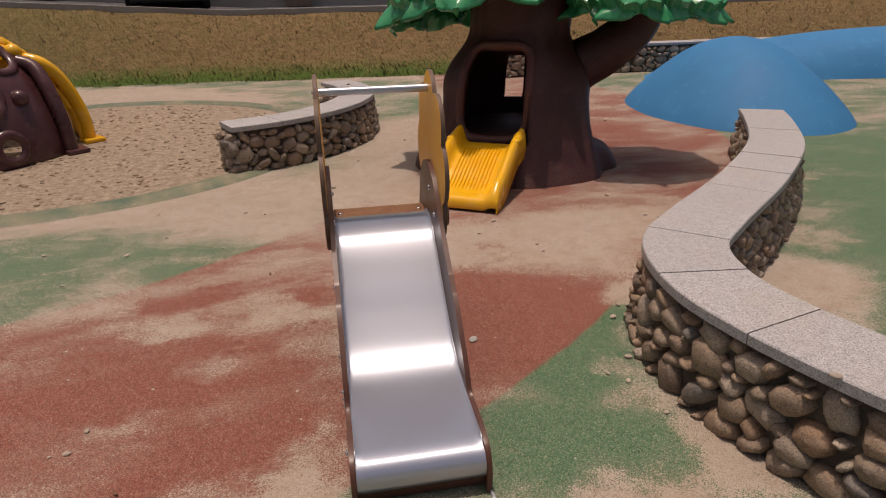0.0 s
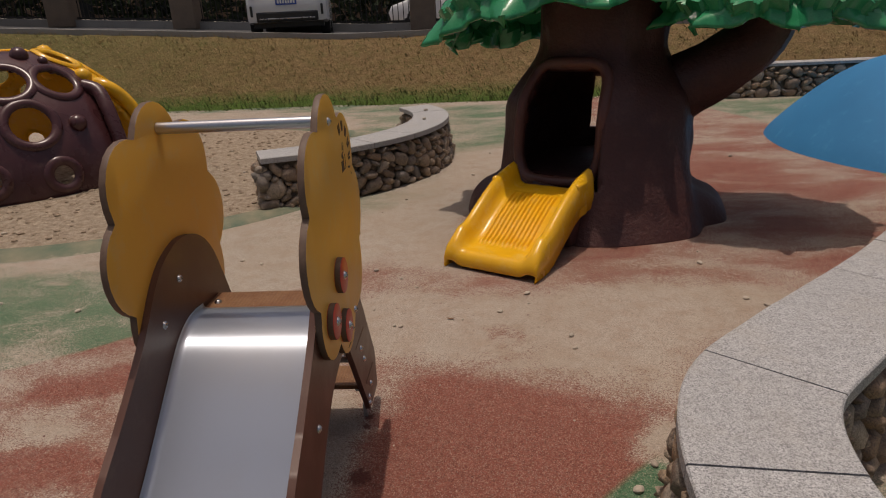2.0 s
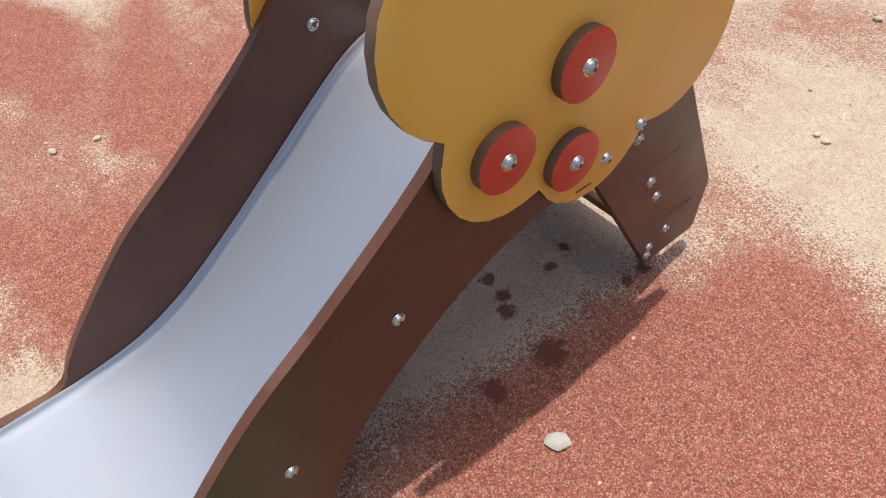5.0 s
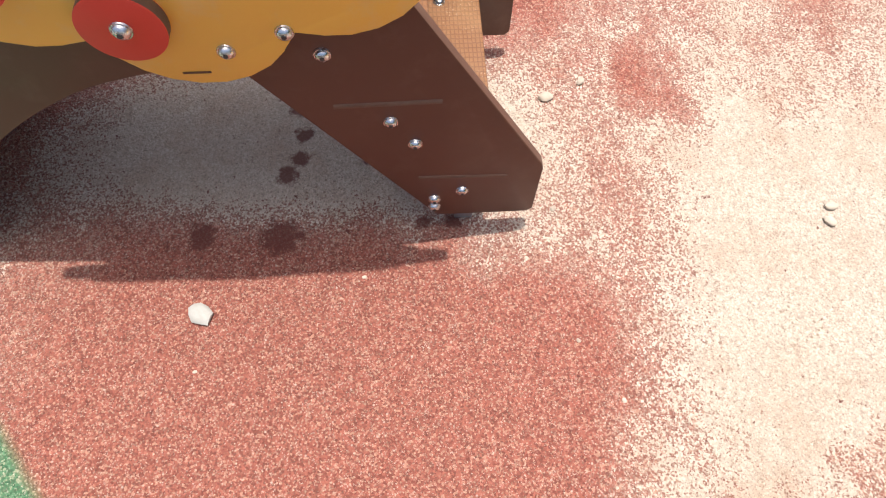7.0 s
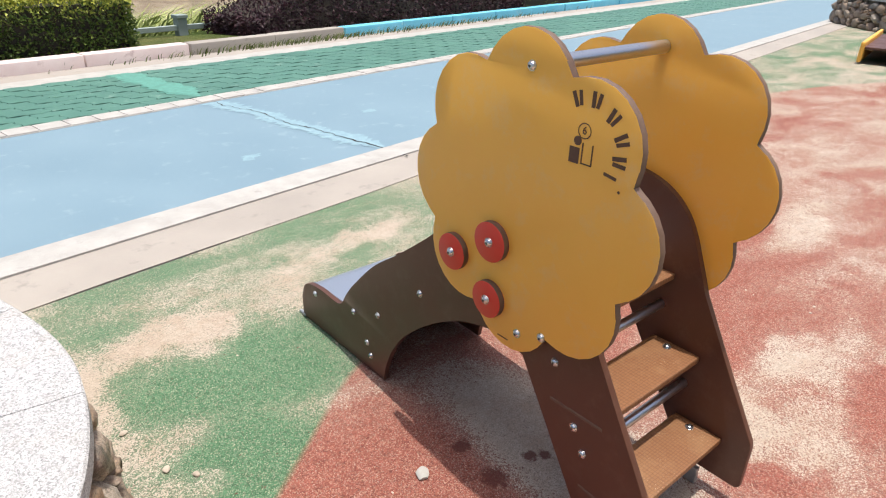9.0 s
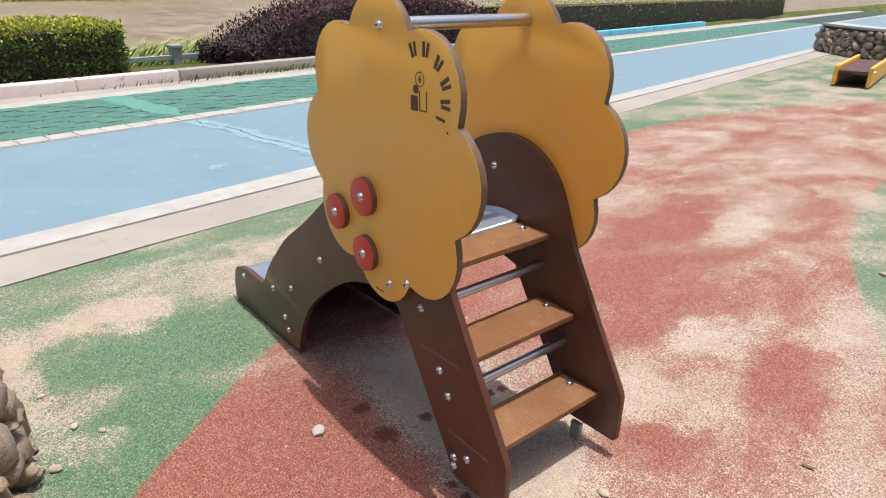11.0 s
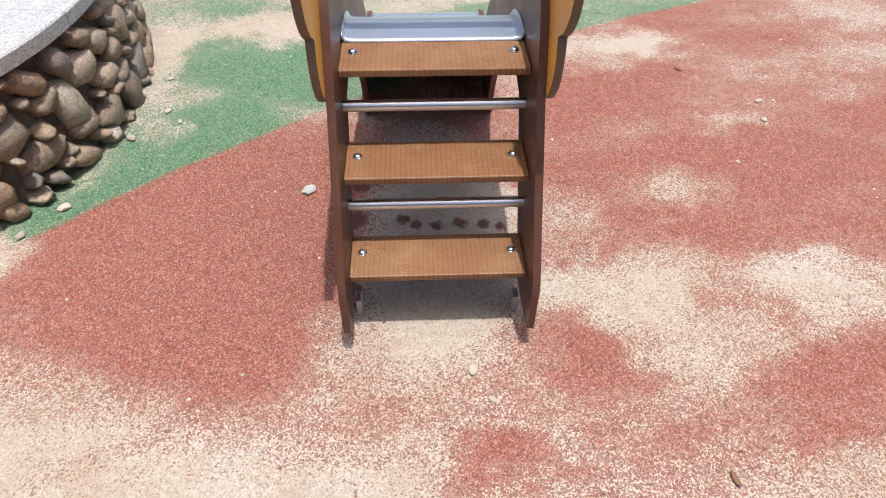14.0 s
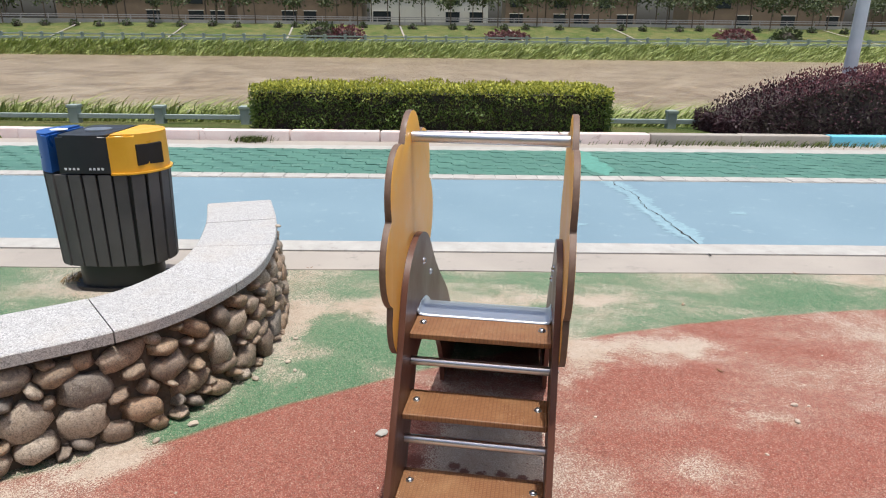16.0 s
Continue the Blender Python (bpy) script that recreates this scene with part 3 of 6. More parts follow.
def bolt(at, axis, parent, r=0.011, name="bolt"):
    """A domed bolt head on a washer, with a dark socket."""
    a = Vector(axis).normalized()
    at = Vector(at)
    turn = Matrix.Translation(at) @ a.to_track_quat("Z", "Y").to_matrix().to_4x4()
    bm = tube(at, at + a * 0.0022, r * 1.12, r * 1.05, 20)
    rings = []
    for k in range(4):
        t = k / 3 * radians(68)
        rings.append([bm.verts.new(turn @ Vector((math.cos(j * math.pi / 9) * r * 0.92 * math.cos(t), math.sin(j * math.pi / 9) * r * 0.92 * math.cos(t),
                                                  0.002 + r * 0.62 * math.sin(t)))) for j in range(18)])
    for p, q in zip(rings, rings[1:]):
        for j in range(18):
            bm.faces.new((p[j - 1], p[j], q[j], q[j - 1]))
    bm.faces.new(rings[-1])
    ob = part(name, bm, m_bolt, parent, "", 40)
    part("socket", tube(at + a * (0.002 + r * 0.55), at + a * (0.0028 + r * 0.60), r * 0.36, r * 0.30, 6), m_recess, ob)
    return ob


def build_slide():
    slide = thing("toddler_slide", "small slide with steel chute, brown ladder and yellow flower panels", "slide")
    for s in (1, -1):
        lo, hi = (0.217, 0.2355) if s > 0 else (-0.2205, -0.202)
        side = part("side_board", plate(side_outline(), lo, hi, 0.002), m_brown, slide, "dark brown plastic side board", 35)
        if s > 0:
            for ya, za, yb, zb in ((1.213, 0.384, 1.367, 0.387), (1.327, 0.188, 1.478, 0.183)):
                bm = tube((0.2362, ya, za), (0.2362, yb, zb), 0.0055, seg=10)
                for v in bm.verts:
                    v.co.x = 0.2350 + (v.co.x - 0.2362) * 0.3
                part("slot", bm, m_edge, side)
        panel(s, slide)
        x = 0.2355 if s > 0 else -0.2205
        for y, z in ((0.703, 0.441), (0.48, 0.257), (0.06, 0.149), (0.41, 0.115), (0.33, 0.2), (1.215, 0.489), (1.291, 0.345), (1.325, 0.287), (1.402, 0.141), (1.353, 0.115),
                     (1.353, 0.088), (0.43, 0.07)):
            bolt((x, y, z), (s, 0, 0), slide, 0.0105)
        for y, z in ((1.181, 0.547), (1.106, 0.52), (1.087, 1.151)):
            bolt((0.254 if s > 0 else -0.239, y, z), (s, 0, 0), slide, 0.0105)
        for y, z in ((1.005, 0.738), (0.878, 0.655)):
            bolt((0.2165 if s > 0 else -0.2015, y, z), (-s, 0, 0), slide, 0.0105)
        # feet below the ladder
        part("foot_bracket", box((0.016, 0.035, 0.055), (0.207 if s > 0 else -0.191, 1.41, 0.028), 0.003), m_grey_foot, slide, "grey steel anchor bracket")
        part("exit_anchor", box((0.012, 0.05, 0.012), (0.232 if s > 0 else -0.217, -0.06, 0.006), 0.003), m_grey_foot, slide, "small steel exit anchor")
    for y, z, r in ((1.010, 0.733, 0.0505), (0.875, 0.656, 0.0490), (1.010, 0.577, 0.0485)):
        bm = tube((0.2535, y, z), (0.272, y, z), r, seg=48, bevel=0.0015)
        d = part("red_disc", bm, m_red, slide, "round red plastic disc", 35)
        d.data.materials.append(m_edge)
        for f in d.data.polygons:
            if abs(f.normal.x) < 0.3:
                f.material_index = 1
        bolt((0.272, y, z), (1, 0, 0), d, 0.0115)
    # chute
    line = spline([(0, 1.115, 0.592), (0, 1.05, 0.598), (0, 0.99, 0.590), (0, 0.93, 0.565), (0, 0.86, 0.516), (0, 0.74, 0.420), (0, 0.62, 0.326), (0, 0.50, 0.243), (0, 0.40, 0.196),
                   (0, 0.30, 0.176), (0, 0.20, 0.168), (0, 0.10, 0.165), (0, 0.02, 0.160), (0, -0.028, 0.140), (0, -0.043, 0.105), (0, -0.035, 0.065), (0, -0.01, 0.045)], 0.02)
    bm = bmesh.new()
    xs = [-0.2015, -0.2005, -0.194, -0.175, -0.09, 0, 0.1, 0.19, 0.209, 0.2155, 0.2165]
    rows = []
    for p in line:
        lift = {0.2165: 0.018, 0.2155: 0.010, 0.209: 0.002, 0.2015: 0.018, 0.2005: 0.010, 0.194: 0.002}
        rows.append([bm.verts.new((x, p.y, p.z + (lift.get(abs(x), 0.0) if p.y > 0.02 else 0.0))) for x in xs])
    for a, b in zip(rows, rows[1:]):
        for k in range(len(xs) - 1):
            bm.faces.new((a[k], a[k + 1], b[k + 1], b[k]))
    chute = part("chute", bm, m_chute, slide, "brushed stainless steel chute", 60)
    sol = chute.modifiers.new("thickness", "SOLIDIFY")
    sol.thickness, sol.offset = 0.002, -1
    part("exit_board", box((0.418, 0.018, 0.05), (0.0075, 0.0, 0.03), 0.002), m_brown, slide)
    # treads and rungs
    for y0, y1, z in ((1.075, 1.240, 0.592), (1.212, 1.355, 0.388), (1.322, 1.462, 0.182)):
        tread = part("tread", box((0.418, y1 - y0, 0.018), (0.0075, (y0 + y1) / 2, z - 0.009), 0.003), m_tread, slide, "brown ribbed anti-slip tread")
        for sx in (-0.173, 0.189):
            bolt((sx, y0 + (0.085 if z > 0.5 else 0.06), z), (0, 0, 1), tread, 0.011)
        for sx in (-0.186, 0.2):
            part("tread_bracket", box((0.03, 0.05, 0.03), (sx, (y0 + y1) / 2 - 0.01, z - 0.034), 0.003), m_grey_foot, tread)
    for y, z in ((1.215, 0.489), (1.325, 0.287)):
        part("rung", tube((-0.2015, y, z), (0.216, y, z), 0.0135, seg=20), m_tube, slide, "grey galvanised steel rung", 40)
    part("grab_rail", tube((-0.22, 1.087, 1.151), (0.235, 1.087, 1.151), 0.0165, seg=24), m_tube, slide, "shiny steel grab rail", 40)
    return slide


slide = build_slide()
# ---------------------------------------------------------------- stone walls
def granite():
    n = Nodes("grey_granite")
    fine = n.noise(330, 3, 0.7)
    specks = n.xyz(n.cells(260))[0]
    c = n.mix(n.ramp(fine, 0.40, 0.60), (0.24, 0.235, 0.23), (0.57, 0.565, 0.56))
    chip = n.xyz(n.cells(210))
    c = n.mix(n.ramp(chip[0], 0.72, 0.80, 0, 0.4), c, (0.66, 0.65, 0.64))
    c = n.mix(n.ramp(chip[1], 0.78, 0.84, 0, 0.35), c, (0.15, 0.148, 0.15))
    c = n.mix(n.ramp(specks, 0.82, 0.88, 0, 0.65), c, (0.11, 0.11, 0.115))
    c = n.mix(n.ramp(n.noise(22, 5, 0.7), 0.5, 0.7, 0, 0.4), c, (0.25, 0.235, 0.22))
    c = n.mix(n.ramp(n.noise(3.5, 5, 0.65), 0.5, 0.75, 0, 0.45), c, (0.40, 0.35, 0.29))
    c = n.mix(n.ramp(n.random(), 0, 1, 0, 0.16), c, (0.30, 0.29, 0.28))
    return n.done(c, n.ramp(fine, 0.3, 0.7, 0.55, 0.8), 0, n.bump(n.math("ADD", fine, n.math("MULTIPLY", n.noise(60, 3), 1.2)), 0.35, 0.003))


def cobble(pick):
    n = Nodes("river_cobble_" + pick)
    rnd = n.random() if pick == "single" else n.island()
    ramp = n.tree.nodes.new("ShaderNodeValToRGB")
    ramp.color_ramp.interpolation = "LINEAR"
    tones = ((0.0, (0.28, 0.20, 0.135)), (0.18, (0.40, 0.27, 0.165)), (0.36, (0.165, 0.16, 0.15)), (0.52, (0.38, 0.225, 0.125)), (0.68, (0.50, 0.42, 0.33)), (0.84, (0.30, 0.225, 0.155)), (1.0, (0.21, 0.14, 0.10)))
    e = ramp.color_ramp.elements
    while len(e) < len(tones):
        e.new(0.5)
    for k, (at, c) in enumerate(tones):
        e[k].position, e[k].color = at, (*c, 1)
    n.put(ramp.inputs[0], rnd)
    big, fine = n.noise(16, 5, 0.65), n.noise(170, 4, 0.7)
    c = n.mix(n.ramp(big, 0.35, 0.7, 0, 0.4), ramp.outputs[0], (0.39, 0.295, 0.21))
    vein = n.noise(42, 6, 0.8, None, 1.2)
    c = n.mix(n.ramp(vein, 0.52, 0.62, 0, 0.65), c, (0.085, 0.062, 0.045))
    c = n.mix(n.ramp(vein, 0.44, 0.34, 0, 0.5), c, (0.50, 0.42, 0.32))
    c = n.mix(n.ramp(fine, 0.45, 0.62, 0, 0.6), c, (0.07, 0.058, 0.048))
    c = n.mix(n.ramp(n.noise(95, 5, 0.8), 0.56, 0.68, 0, 0.5), c, (0.46, 0.42, 0.36))
    return n.done(c, n.ramp(big, 0.3, 0.7, 0.40, 0.68), 0, n.bump(n.math("ADD", fine, n.math("MULTIPLY", vein, 1.8)), 0.6, 0.006))


m_granite, m_cobble, m_cobbles = granite(), cobble("single"), cobble("many")
m_mortar = plain("earthy_mortar", (0.07, 0.055, 0.04), (0.16, 0.125, 0.09), 20, 0.95, 0, 120, 0.8, 0.01)

STONES = []
for k in range(10):
    bm = bmesh.new()
    bmesh.ops.create_icosphere(bm, subdivisions=2, radius=1.0)
    for v in bm.verts:
        d = v.co.normalized()
        q = Vector((max(-0.86, min(0.86, d.x * 1.05)), max(-0.86, min(0.86, d.y * 1.05)), max(-0.84, min(0.84, d.z * 1.05))))
        v.co = q * (1.0 + 0.28 * noise.noise(d * 1.3 + Vector((k * 7.3, 0, 0))) + 0.12 * noise.noise(d * 3.1 + Vector((k * 3.1, 5, 0))))
    mesh = bpy.data.meshes.new("cobblestone")
    bm.to_mesh(mesh)
    bm.free()
    mesh.polygons.foreach_set("use_smooth", [True] * len(mesh.polygons))
    mesh.materials.append(m_cobble)
    STONES.append(mesh)


def pack(length, height, rng, big=1.0, throws=5000):
    """Ovals of many sizes thrown on a strip, largest first, hardly overlapping."""
    got, bins = [], {}
    for k in range(throws):
        f = (1 - k / throws) ** 1.3
        a = (0.022 + 0.072 * f * rng.uniform(0.6, 1.0)) * big
        b = a * rng.uniform(0.45, 0.82)
        s, z = rng.uniform(0, length), rng.uniform(b * 0.6, max(b * 0.7, height - 0.02 - max(b, a * 0.62)))
        key = int(s / 0.2)
        near = [g for i in (key - 1, key, key + 1) for g in bins.get(i, ())]
        if all(((s - g[0]) / (a + g[2])) ** 2 + ((z - g[1]) / (b + g[3])) ** 2 > 0.70 for g in near):
            g = (s, z, a, b)
            got.append(g)
            bins.setdefault(key, []).append(g)
    return got


def stone_wall(name, label, points, width, height, seed, singles=0, near=None, slab=0.46, big=1.0, density=1.0, cap=0.045, group="stone walls"):
    """A low curved wall: mortar core, river cobbles set proud on both faces, granite slabs on top."""
    rng = random.Random(seed)
    wall = thing(name, label, "wall", group=group)
    line = spline([(*p, 0) for p in points], 0.03)
    half, top = width / 2, height - cap
    part("core", sweep([(-half - 0.015, -0.05), (-half + 0.04, top), (half - 0.04, top), (half + 0.015, -0.05)], line, closed=True), m_mortar, wall)
    length = 0.03 * (len(line) - 1)
    spots = []

    def spot(s, off):
        f = min(max(s / 0.03, 0), len(line) - 1.001)
        k = int(f)
        p = line[k].lerp(line[k + 1], f - k)
        a, b = line[max(0, k - 2)], line[min(len(line) - 1, k + 3)]
        d = (b - a).normalized()
        return p + Vector((d.y, -d.x, 0)) * off, d

    for side in (1, -1):
        for s, z, a, b in pack(length, top + 0.01, rng, big, int(5200 * density * length / 6)):
            p, d = spot(s, side * (half - 0.04 + 0.055 * (1 - z / top)))
            spots.append((p + Vector((0, 0, z)), math.atan2(d.y, d.x), a, b))
    for end, sgn in ((0, -1), (len(line) - 1, 1)):
        d = (line[min(end + 2, len(line) - 1)] - line[max(end - 2, 0)]).normalized()
        for s, z, a, b in pack(width - 0.04, top + 0.01, rng, big, 260):
            p = line[end] + Vector((d.y, -d.x, 0)) * (s - half + 0.02)
            spots.append((p + Vector((0, 0, z)), math.atan2(d.y, d.x) + math.pi / 2, a, b))
    if near:
        spots.sort(key=lambda q: (q[0].xy - Vector(near)).length)
    joined_v, joined_f = [], []
    for k, (p, turn, a, b) in enumerate(spots):
        m = Matrix.Translation(p) @ Matrix.Rotation(turn, 4, "Z") @ Matrix.Rotation(rng.gauss(0, 0.45), 4, "Y") @ Matrix.Rotation(rng.uniform(-0.2, 0.2), 4, "Z") \
            @ Matrix.Diagonal((a * 1.13, 0.054 * big * rng.uniform(0.85, 1.3), b * 1.15, 1))
        mesh = rng.choice(STONES)
        if k < singles:
            ob = new("cobblestone", mesh)
            ob.parent, ob.matrix_basis = wall, m
        else:
            base = len(joined_v)
            joined_v += [m @ v.co for v in mesh.vertices]
            joined_f += [[base + i for i in f.vertices] for f in mesh.polygons]
    if joined_v:
        rest = raw("cobblestones", joined_v, joined_f, m_cobbles, wall, 180)
        rest["kind"] = "stuff"
    # capping slabs, parted by narrow joints
    k, per = 0, max(2, round(slab / 0.03))
    over = half + 0.02
    while k < len(line) - 3:
        stop = min(len(line) - 1, k + per)
        if len(line) - 1 - stop < per * 0.4:
            stop = len(line) - 1
        run = [p.copy() for p in line[k:stop + 1]]
        run[0] += (run[1] - run[0]).normalized() * 0.0025
        run[-1] += (run[-2] - run[-1]).normalized() * 0.0025
        ends = [(line[min(q + 1, len(line) - 1)] - line[max(q - 1, 0)]).normalized() for q in (k, stop)]
        lift = rng.uniform(-0.002, 0.002)
        e = 0.005
        prof = [(-over, top), (-over, height - e + lift), (-over + e, height + lift), (over - e, height + lift), (over, height - e + lift), (over, top)]
        part("capstone", sweep(prof, run, closed=True, ends=ends), m_granite, wall, "speckled grey granite slab", 30)
        k = stop
    return wall


stone_wall("stone_wall", "low winding cobblestone wall with grey granite coping", [(1.70, -0.72), (1.49, -0.30), (1.335, 0.12), (1.285, 0.48), (1.385, 0.86), (1.68, 1.17), (2.39, 1.80), (3.06, 2.52), (3.55, 3.30), (3.76, 3.70)],
           0.34, 0.43, 3, 300, (1.1, 0.5))
arc = [(-1.6 + 1.78 * math.cos(radians(a)), 6.1 + 1.78 * math.sin(radians(a))) for a in range(-74, 32, 15)]
stone_wall("stone_wall", "curved cobblestone wall beside the sand pit", arc, 0.34, 0.43, 5, 150, (0.2, 5.2), big=1.0, density=1.3)
stone_wall("stone_wall", "long cobblestone wall below the grass bank", [(3.0, 9.9), (5.0, 9.85), (8.0, 9.75), (12.0, 9.5)], 0.34, 0.50, 7, 0, big=1.3, density=0.6)
stone_wall("stone_wall", "cobblestone wall beside a round green bush", [(-14.8, 9.3), (-14.2, 10.3), (-13.7, 11.3)], 0.4, 0.55, 8, 0, big=1.6, density=0.5)
stone_wall("stone_wall", "far cobblestone wall beside stepping slabs", [(-15.0, 3.6), (-14.2, 5.2), (-13.4, 7.0)], 0.4, 0.55, 9, 0, big=1.6, density=0.5)
stone_wall("stone_wall", "cobblestone wall end at the promenade", [(-13.8, -3.3), (-12.9, -2.2), (-12.4, -1.0)], 0.4, 0.55, 10, 0, big=1.5, density=0.5)


# ---------------------------------------------------------------- tree house with yellow slide
m_bark = plain("dark_red_brown_fibreglass", (0.042, 0.013, 0.011), (0.080, 0.025, 0.020), 3.0, 0.52, 0, 45, 0.6, 0.012, 0.1, dust=(0.11, 0.05, 0.04))
m_barkrim = plain("lighter_brown_rim", (0.085, 0.028, 0.021), (0.125, 0.045, 0.032), 6.0, 0.5, 0, 60, 0.5, 0.008)
m_leafplastic = plain("glossy_green_plastic", (0.014, 0.22, 0.088), (0.035, 0.31, 0.13), 5, 0.22, 0, 80, 0.15, 0.003, 0.1)
m_yplastic = plain("yellow_moulded_plastic", (0.80, 0.40, 0.012), (0.86, 0.47, 0.02), 4, 0.21, 0, 300, 0.1, 0.001, 0.08, dust=(0.80, 0.52, 0.14))
TREE = Vector((1.52, 4.14, 0))
DOOR = math.atan2(-0.85, -0.52) - 0.08


def build_tree():
    tree = thing("tree_playhouse", "hollow brown fibreglass tree with green plastic crowns and doorway", "playhouse", tuple(TREE))
    ROOTS = ((-22, 0.25, 0.34, 0.21), (186, 0.25, 0.30, 0.27), (85, 0.28, 0.4, 0.22))

    def girth(z):
        """Wide round the doorway, drawn in to a neck below the crowns."""
        t = min(1.0, max(0.0, (z - 0.74) / 0.46))
        return 0.665 - 0.225 * t * t * (3 - 2 * t) + 0.03 * math.exp(-z * 6)

    bm = bmesh.new()
    N, rows = 128, 56
    grid = []
    for j in range(rows):
        z = 1.9 * (j / (rows - 1)) ** 1.15
        row = []
        for i in range(N):
            a = 2 * math.pi * i / N
            r = girth(z)
            for mid, reach, spread, tall in ROOTS:
                u = (a - radians(mid) + math.pi) % (2 * math.pi) - math.pi
                across = math.exp(-(u / spread) ** 4)
                r += reach * across * (math.sqrt(max(0.0, 1 - (z / tall) ** 2)) + 0.16 * math.exp(-abs(z - tall) * 9))
            front = (a + radians(82) + math.pi) % (2 * math.pi) - math.pi
            r += 0.30 * math.exp(-(front / 0.75) ** 4) * max(0.0, 1 - z / 0.8) ** 1.1
            r += 0.030 * noise.noise(Vector((math.cos(a) * 1.9, math.sin(a) * 1.9, z * 1.3))) + 0.014 * noise.noise(Vector((math.cos(a) * 5, math.sin(a) * 5, z * 5)))
            lean = 0.04 * z
            row.append(bm.verts.new((lean + r * math.cos(a), r * math.sin(a), z - 0.01)))
        grid.append(row)

    def in_door(a, z, centre, wide, z0, z1):
        u = (a - centre + math.pi) % (2 * math.pi) - math.pi
        h = (z - z0) / (z1 - z0)
        if not 0 < h < 1:
            return False
        half = wide * 0.665 / girth(z) * (1 - 0.10 * h) * (1.0 if h < 0.8 else math.sqrt(max(0, 1 - ((h - 0.8) / 0.2) ** 2)) * 0.35 + 0.65)
        return abs(u) < half

    for j in range(rows - 1):
        z = 1.9 * ((j + 0.5) / (rows - 1)) ** 1.15
        for i in range(N):
            a = 2 * math.pi * (i + 0.5) / N
            if in_door(a, z, DOOR, 0.50, 0.32, 1.07) or in_door(a, z, DOOR + math.pi + 0.38, 0.16, 0.48, 0.94):
                continue
            k = (i + 1) % N
            bm.faces.new((grid[j][i], grid[j][k], grid[j + 1][k], grid[j + 1][i]))
    trunk = part("trunk", bm, m_bark, tree, "dark reddish brown hollow trunk", 60)
    sol = trunk.modifiers.new("thickness", "SOLIDIFY")
    sol.thickness, sol.offset = 0.06, -1

    def rim(centre, wide, z0, z1, r):
        pts = []
        for k in range(40):
            t = 2 * math.pi * k / 40
            sx, sz = math.cos(t), math.sin(t)
            u = math.copysign(abs(sx) ** 0.45, sx) * wide * (1 - 0.10 * (sz * 0.5 + 0.5))
            z = (z0 + z1) / 2 + math.copysign(abs(sz) ** 0.55, sz) * (z1 - z0) / 2
            u *= 0.665 / girth(z)
            a = centre + u
            rr = girth(z) - 0.012 + 0.014 * noise.noise(Vector((u * 5, z * 5, 2)))
            pts.append(Vector((0.04 * z + rr * math.cos(a), rr * math.sin(a), z)))
        bm = bmesh.new()
        rings = []
        for k, p in enumerate(pts):
            d = (pts[(k + 1) % 40] - pts[k - 1]).normalized()
            n1 = Vector((p.x, p.y, 0)).normalized()
            n2 = d.cross(n1).normalized()
            rings.append([bm.verts.new(p + (n1 * math.cos(s * math.pi / 4) + n2 * math.sin(s * math.pi / 4)) * r) for s in range(8)])
        for k in range(40):
            for s in range(8):
                bm.faces.new((rings[k - 1][s - 1], rings[k - 1][s], rings[k][s], rings[k][s - 1]))
        return part("door_rim", bm, m_barkrim, tree, "lighter rounded doorway rim", 60)

    rim(DOOR, 0.51, 0.32, 1.08, 0.040)
    part("inner_floor", tube((0, 0, 0.30), (0, 0, 0.34), 0.56, seg=32), m_bark, tree)
    # the side branch
    bm = bmesh.new()
    line = spline([(0.20, -0.10, 0.70), (0.50, -0.18, 0.84), (0.76, -0.27, 1.00), (0.98, -0.34, 1.20), (1.10, -0.38, 1.62)], 0.06)
    rings = []
    for k, p in enumerate(line):
        d = (line[min(k + 1, len(line) - 1)] - line[max(k - 1, 0)]).normalized()
        n1 = Vector((0, 1, 0)).cross(d).normalized()
        n2 = d.cross(n1)
        r = 0.25 - 0.11 * k / len(line)
        rings.append([bm.verts.new(p + (n1 * math.cos(2 * math.pi * s / 20) + n2 * math.sin(2 * math.pi * s / 20)) * r * (1 + 0.06 * math.sin(3 * s + k * 0.4))) for s in range(20)])
    for p, q in zip(rings, rings[1:]):
        for s in range(20):
            bm.faces.new((p[s - 1], p[s], q[s], q[s - 1]))
    part("branch", bm, m_bark, tree, "thick dark brown side branch", 60)
    bm = bmesh.new()
    bmesh.ops.create_icosphere(bm, subdivisions=3, radius=0.14, matrix=Matrix.Translation((0.27, -0.42, 0.86)) @ Matrix.Diagonal((1, 0.6, 1, 1)))
    part("knot", bm, m_bark, tree, "", 60)

    def wave(v):
        return abs(v % 1.0 - 0.5) * 2

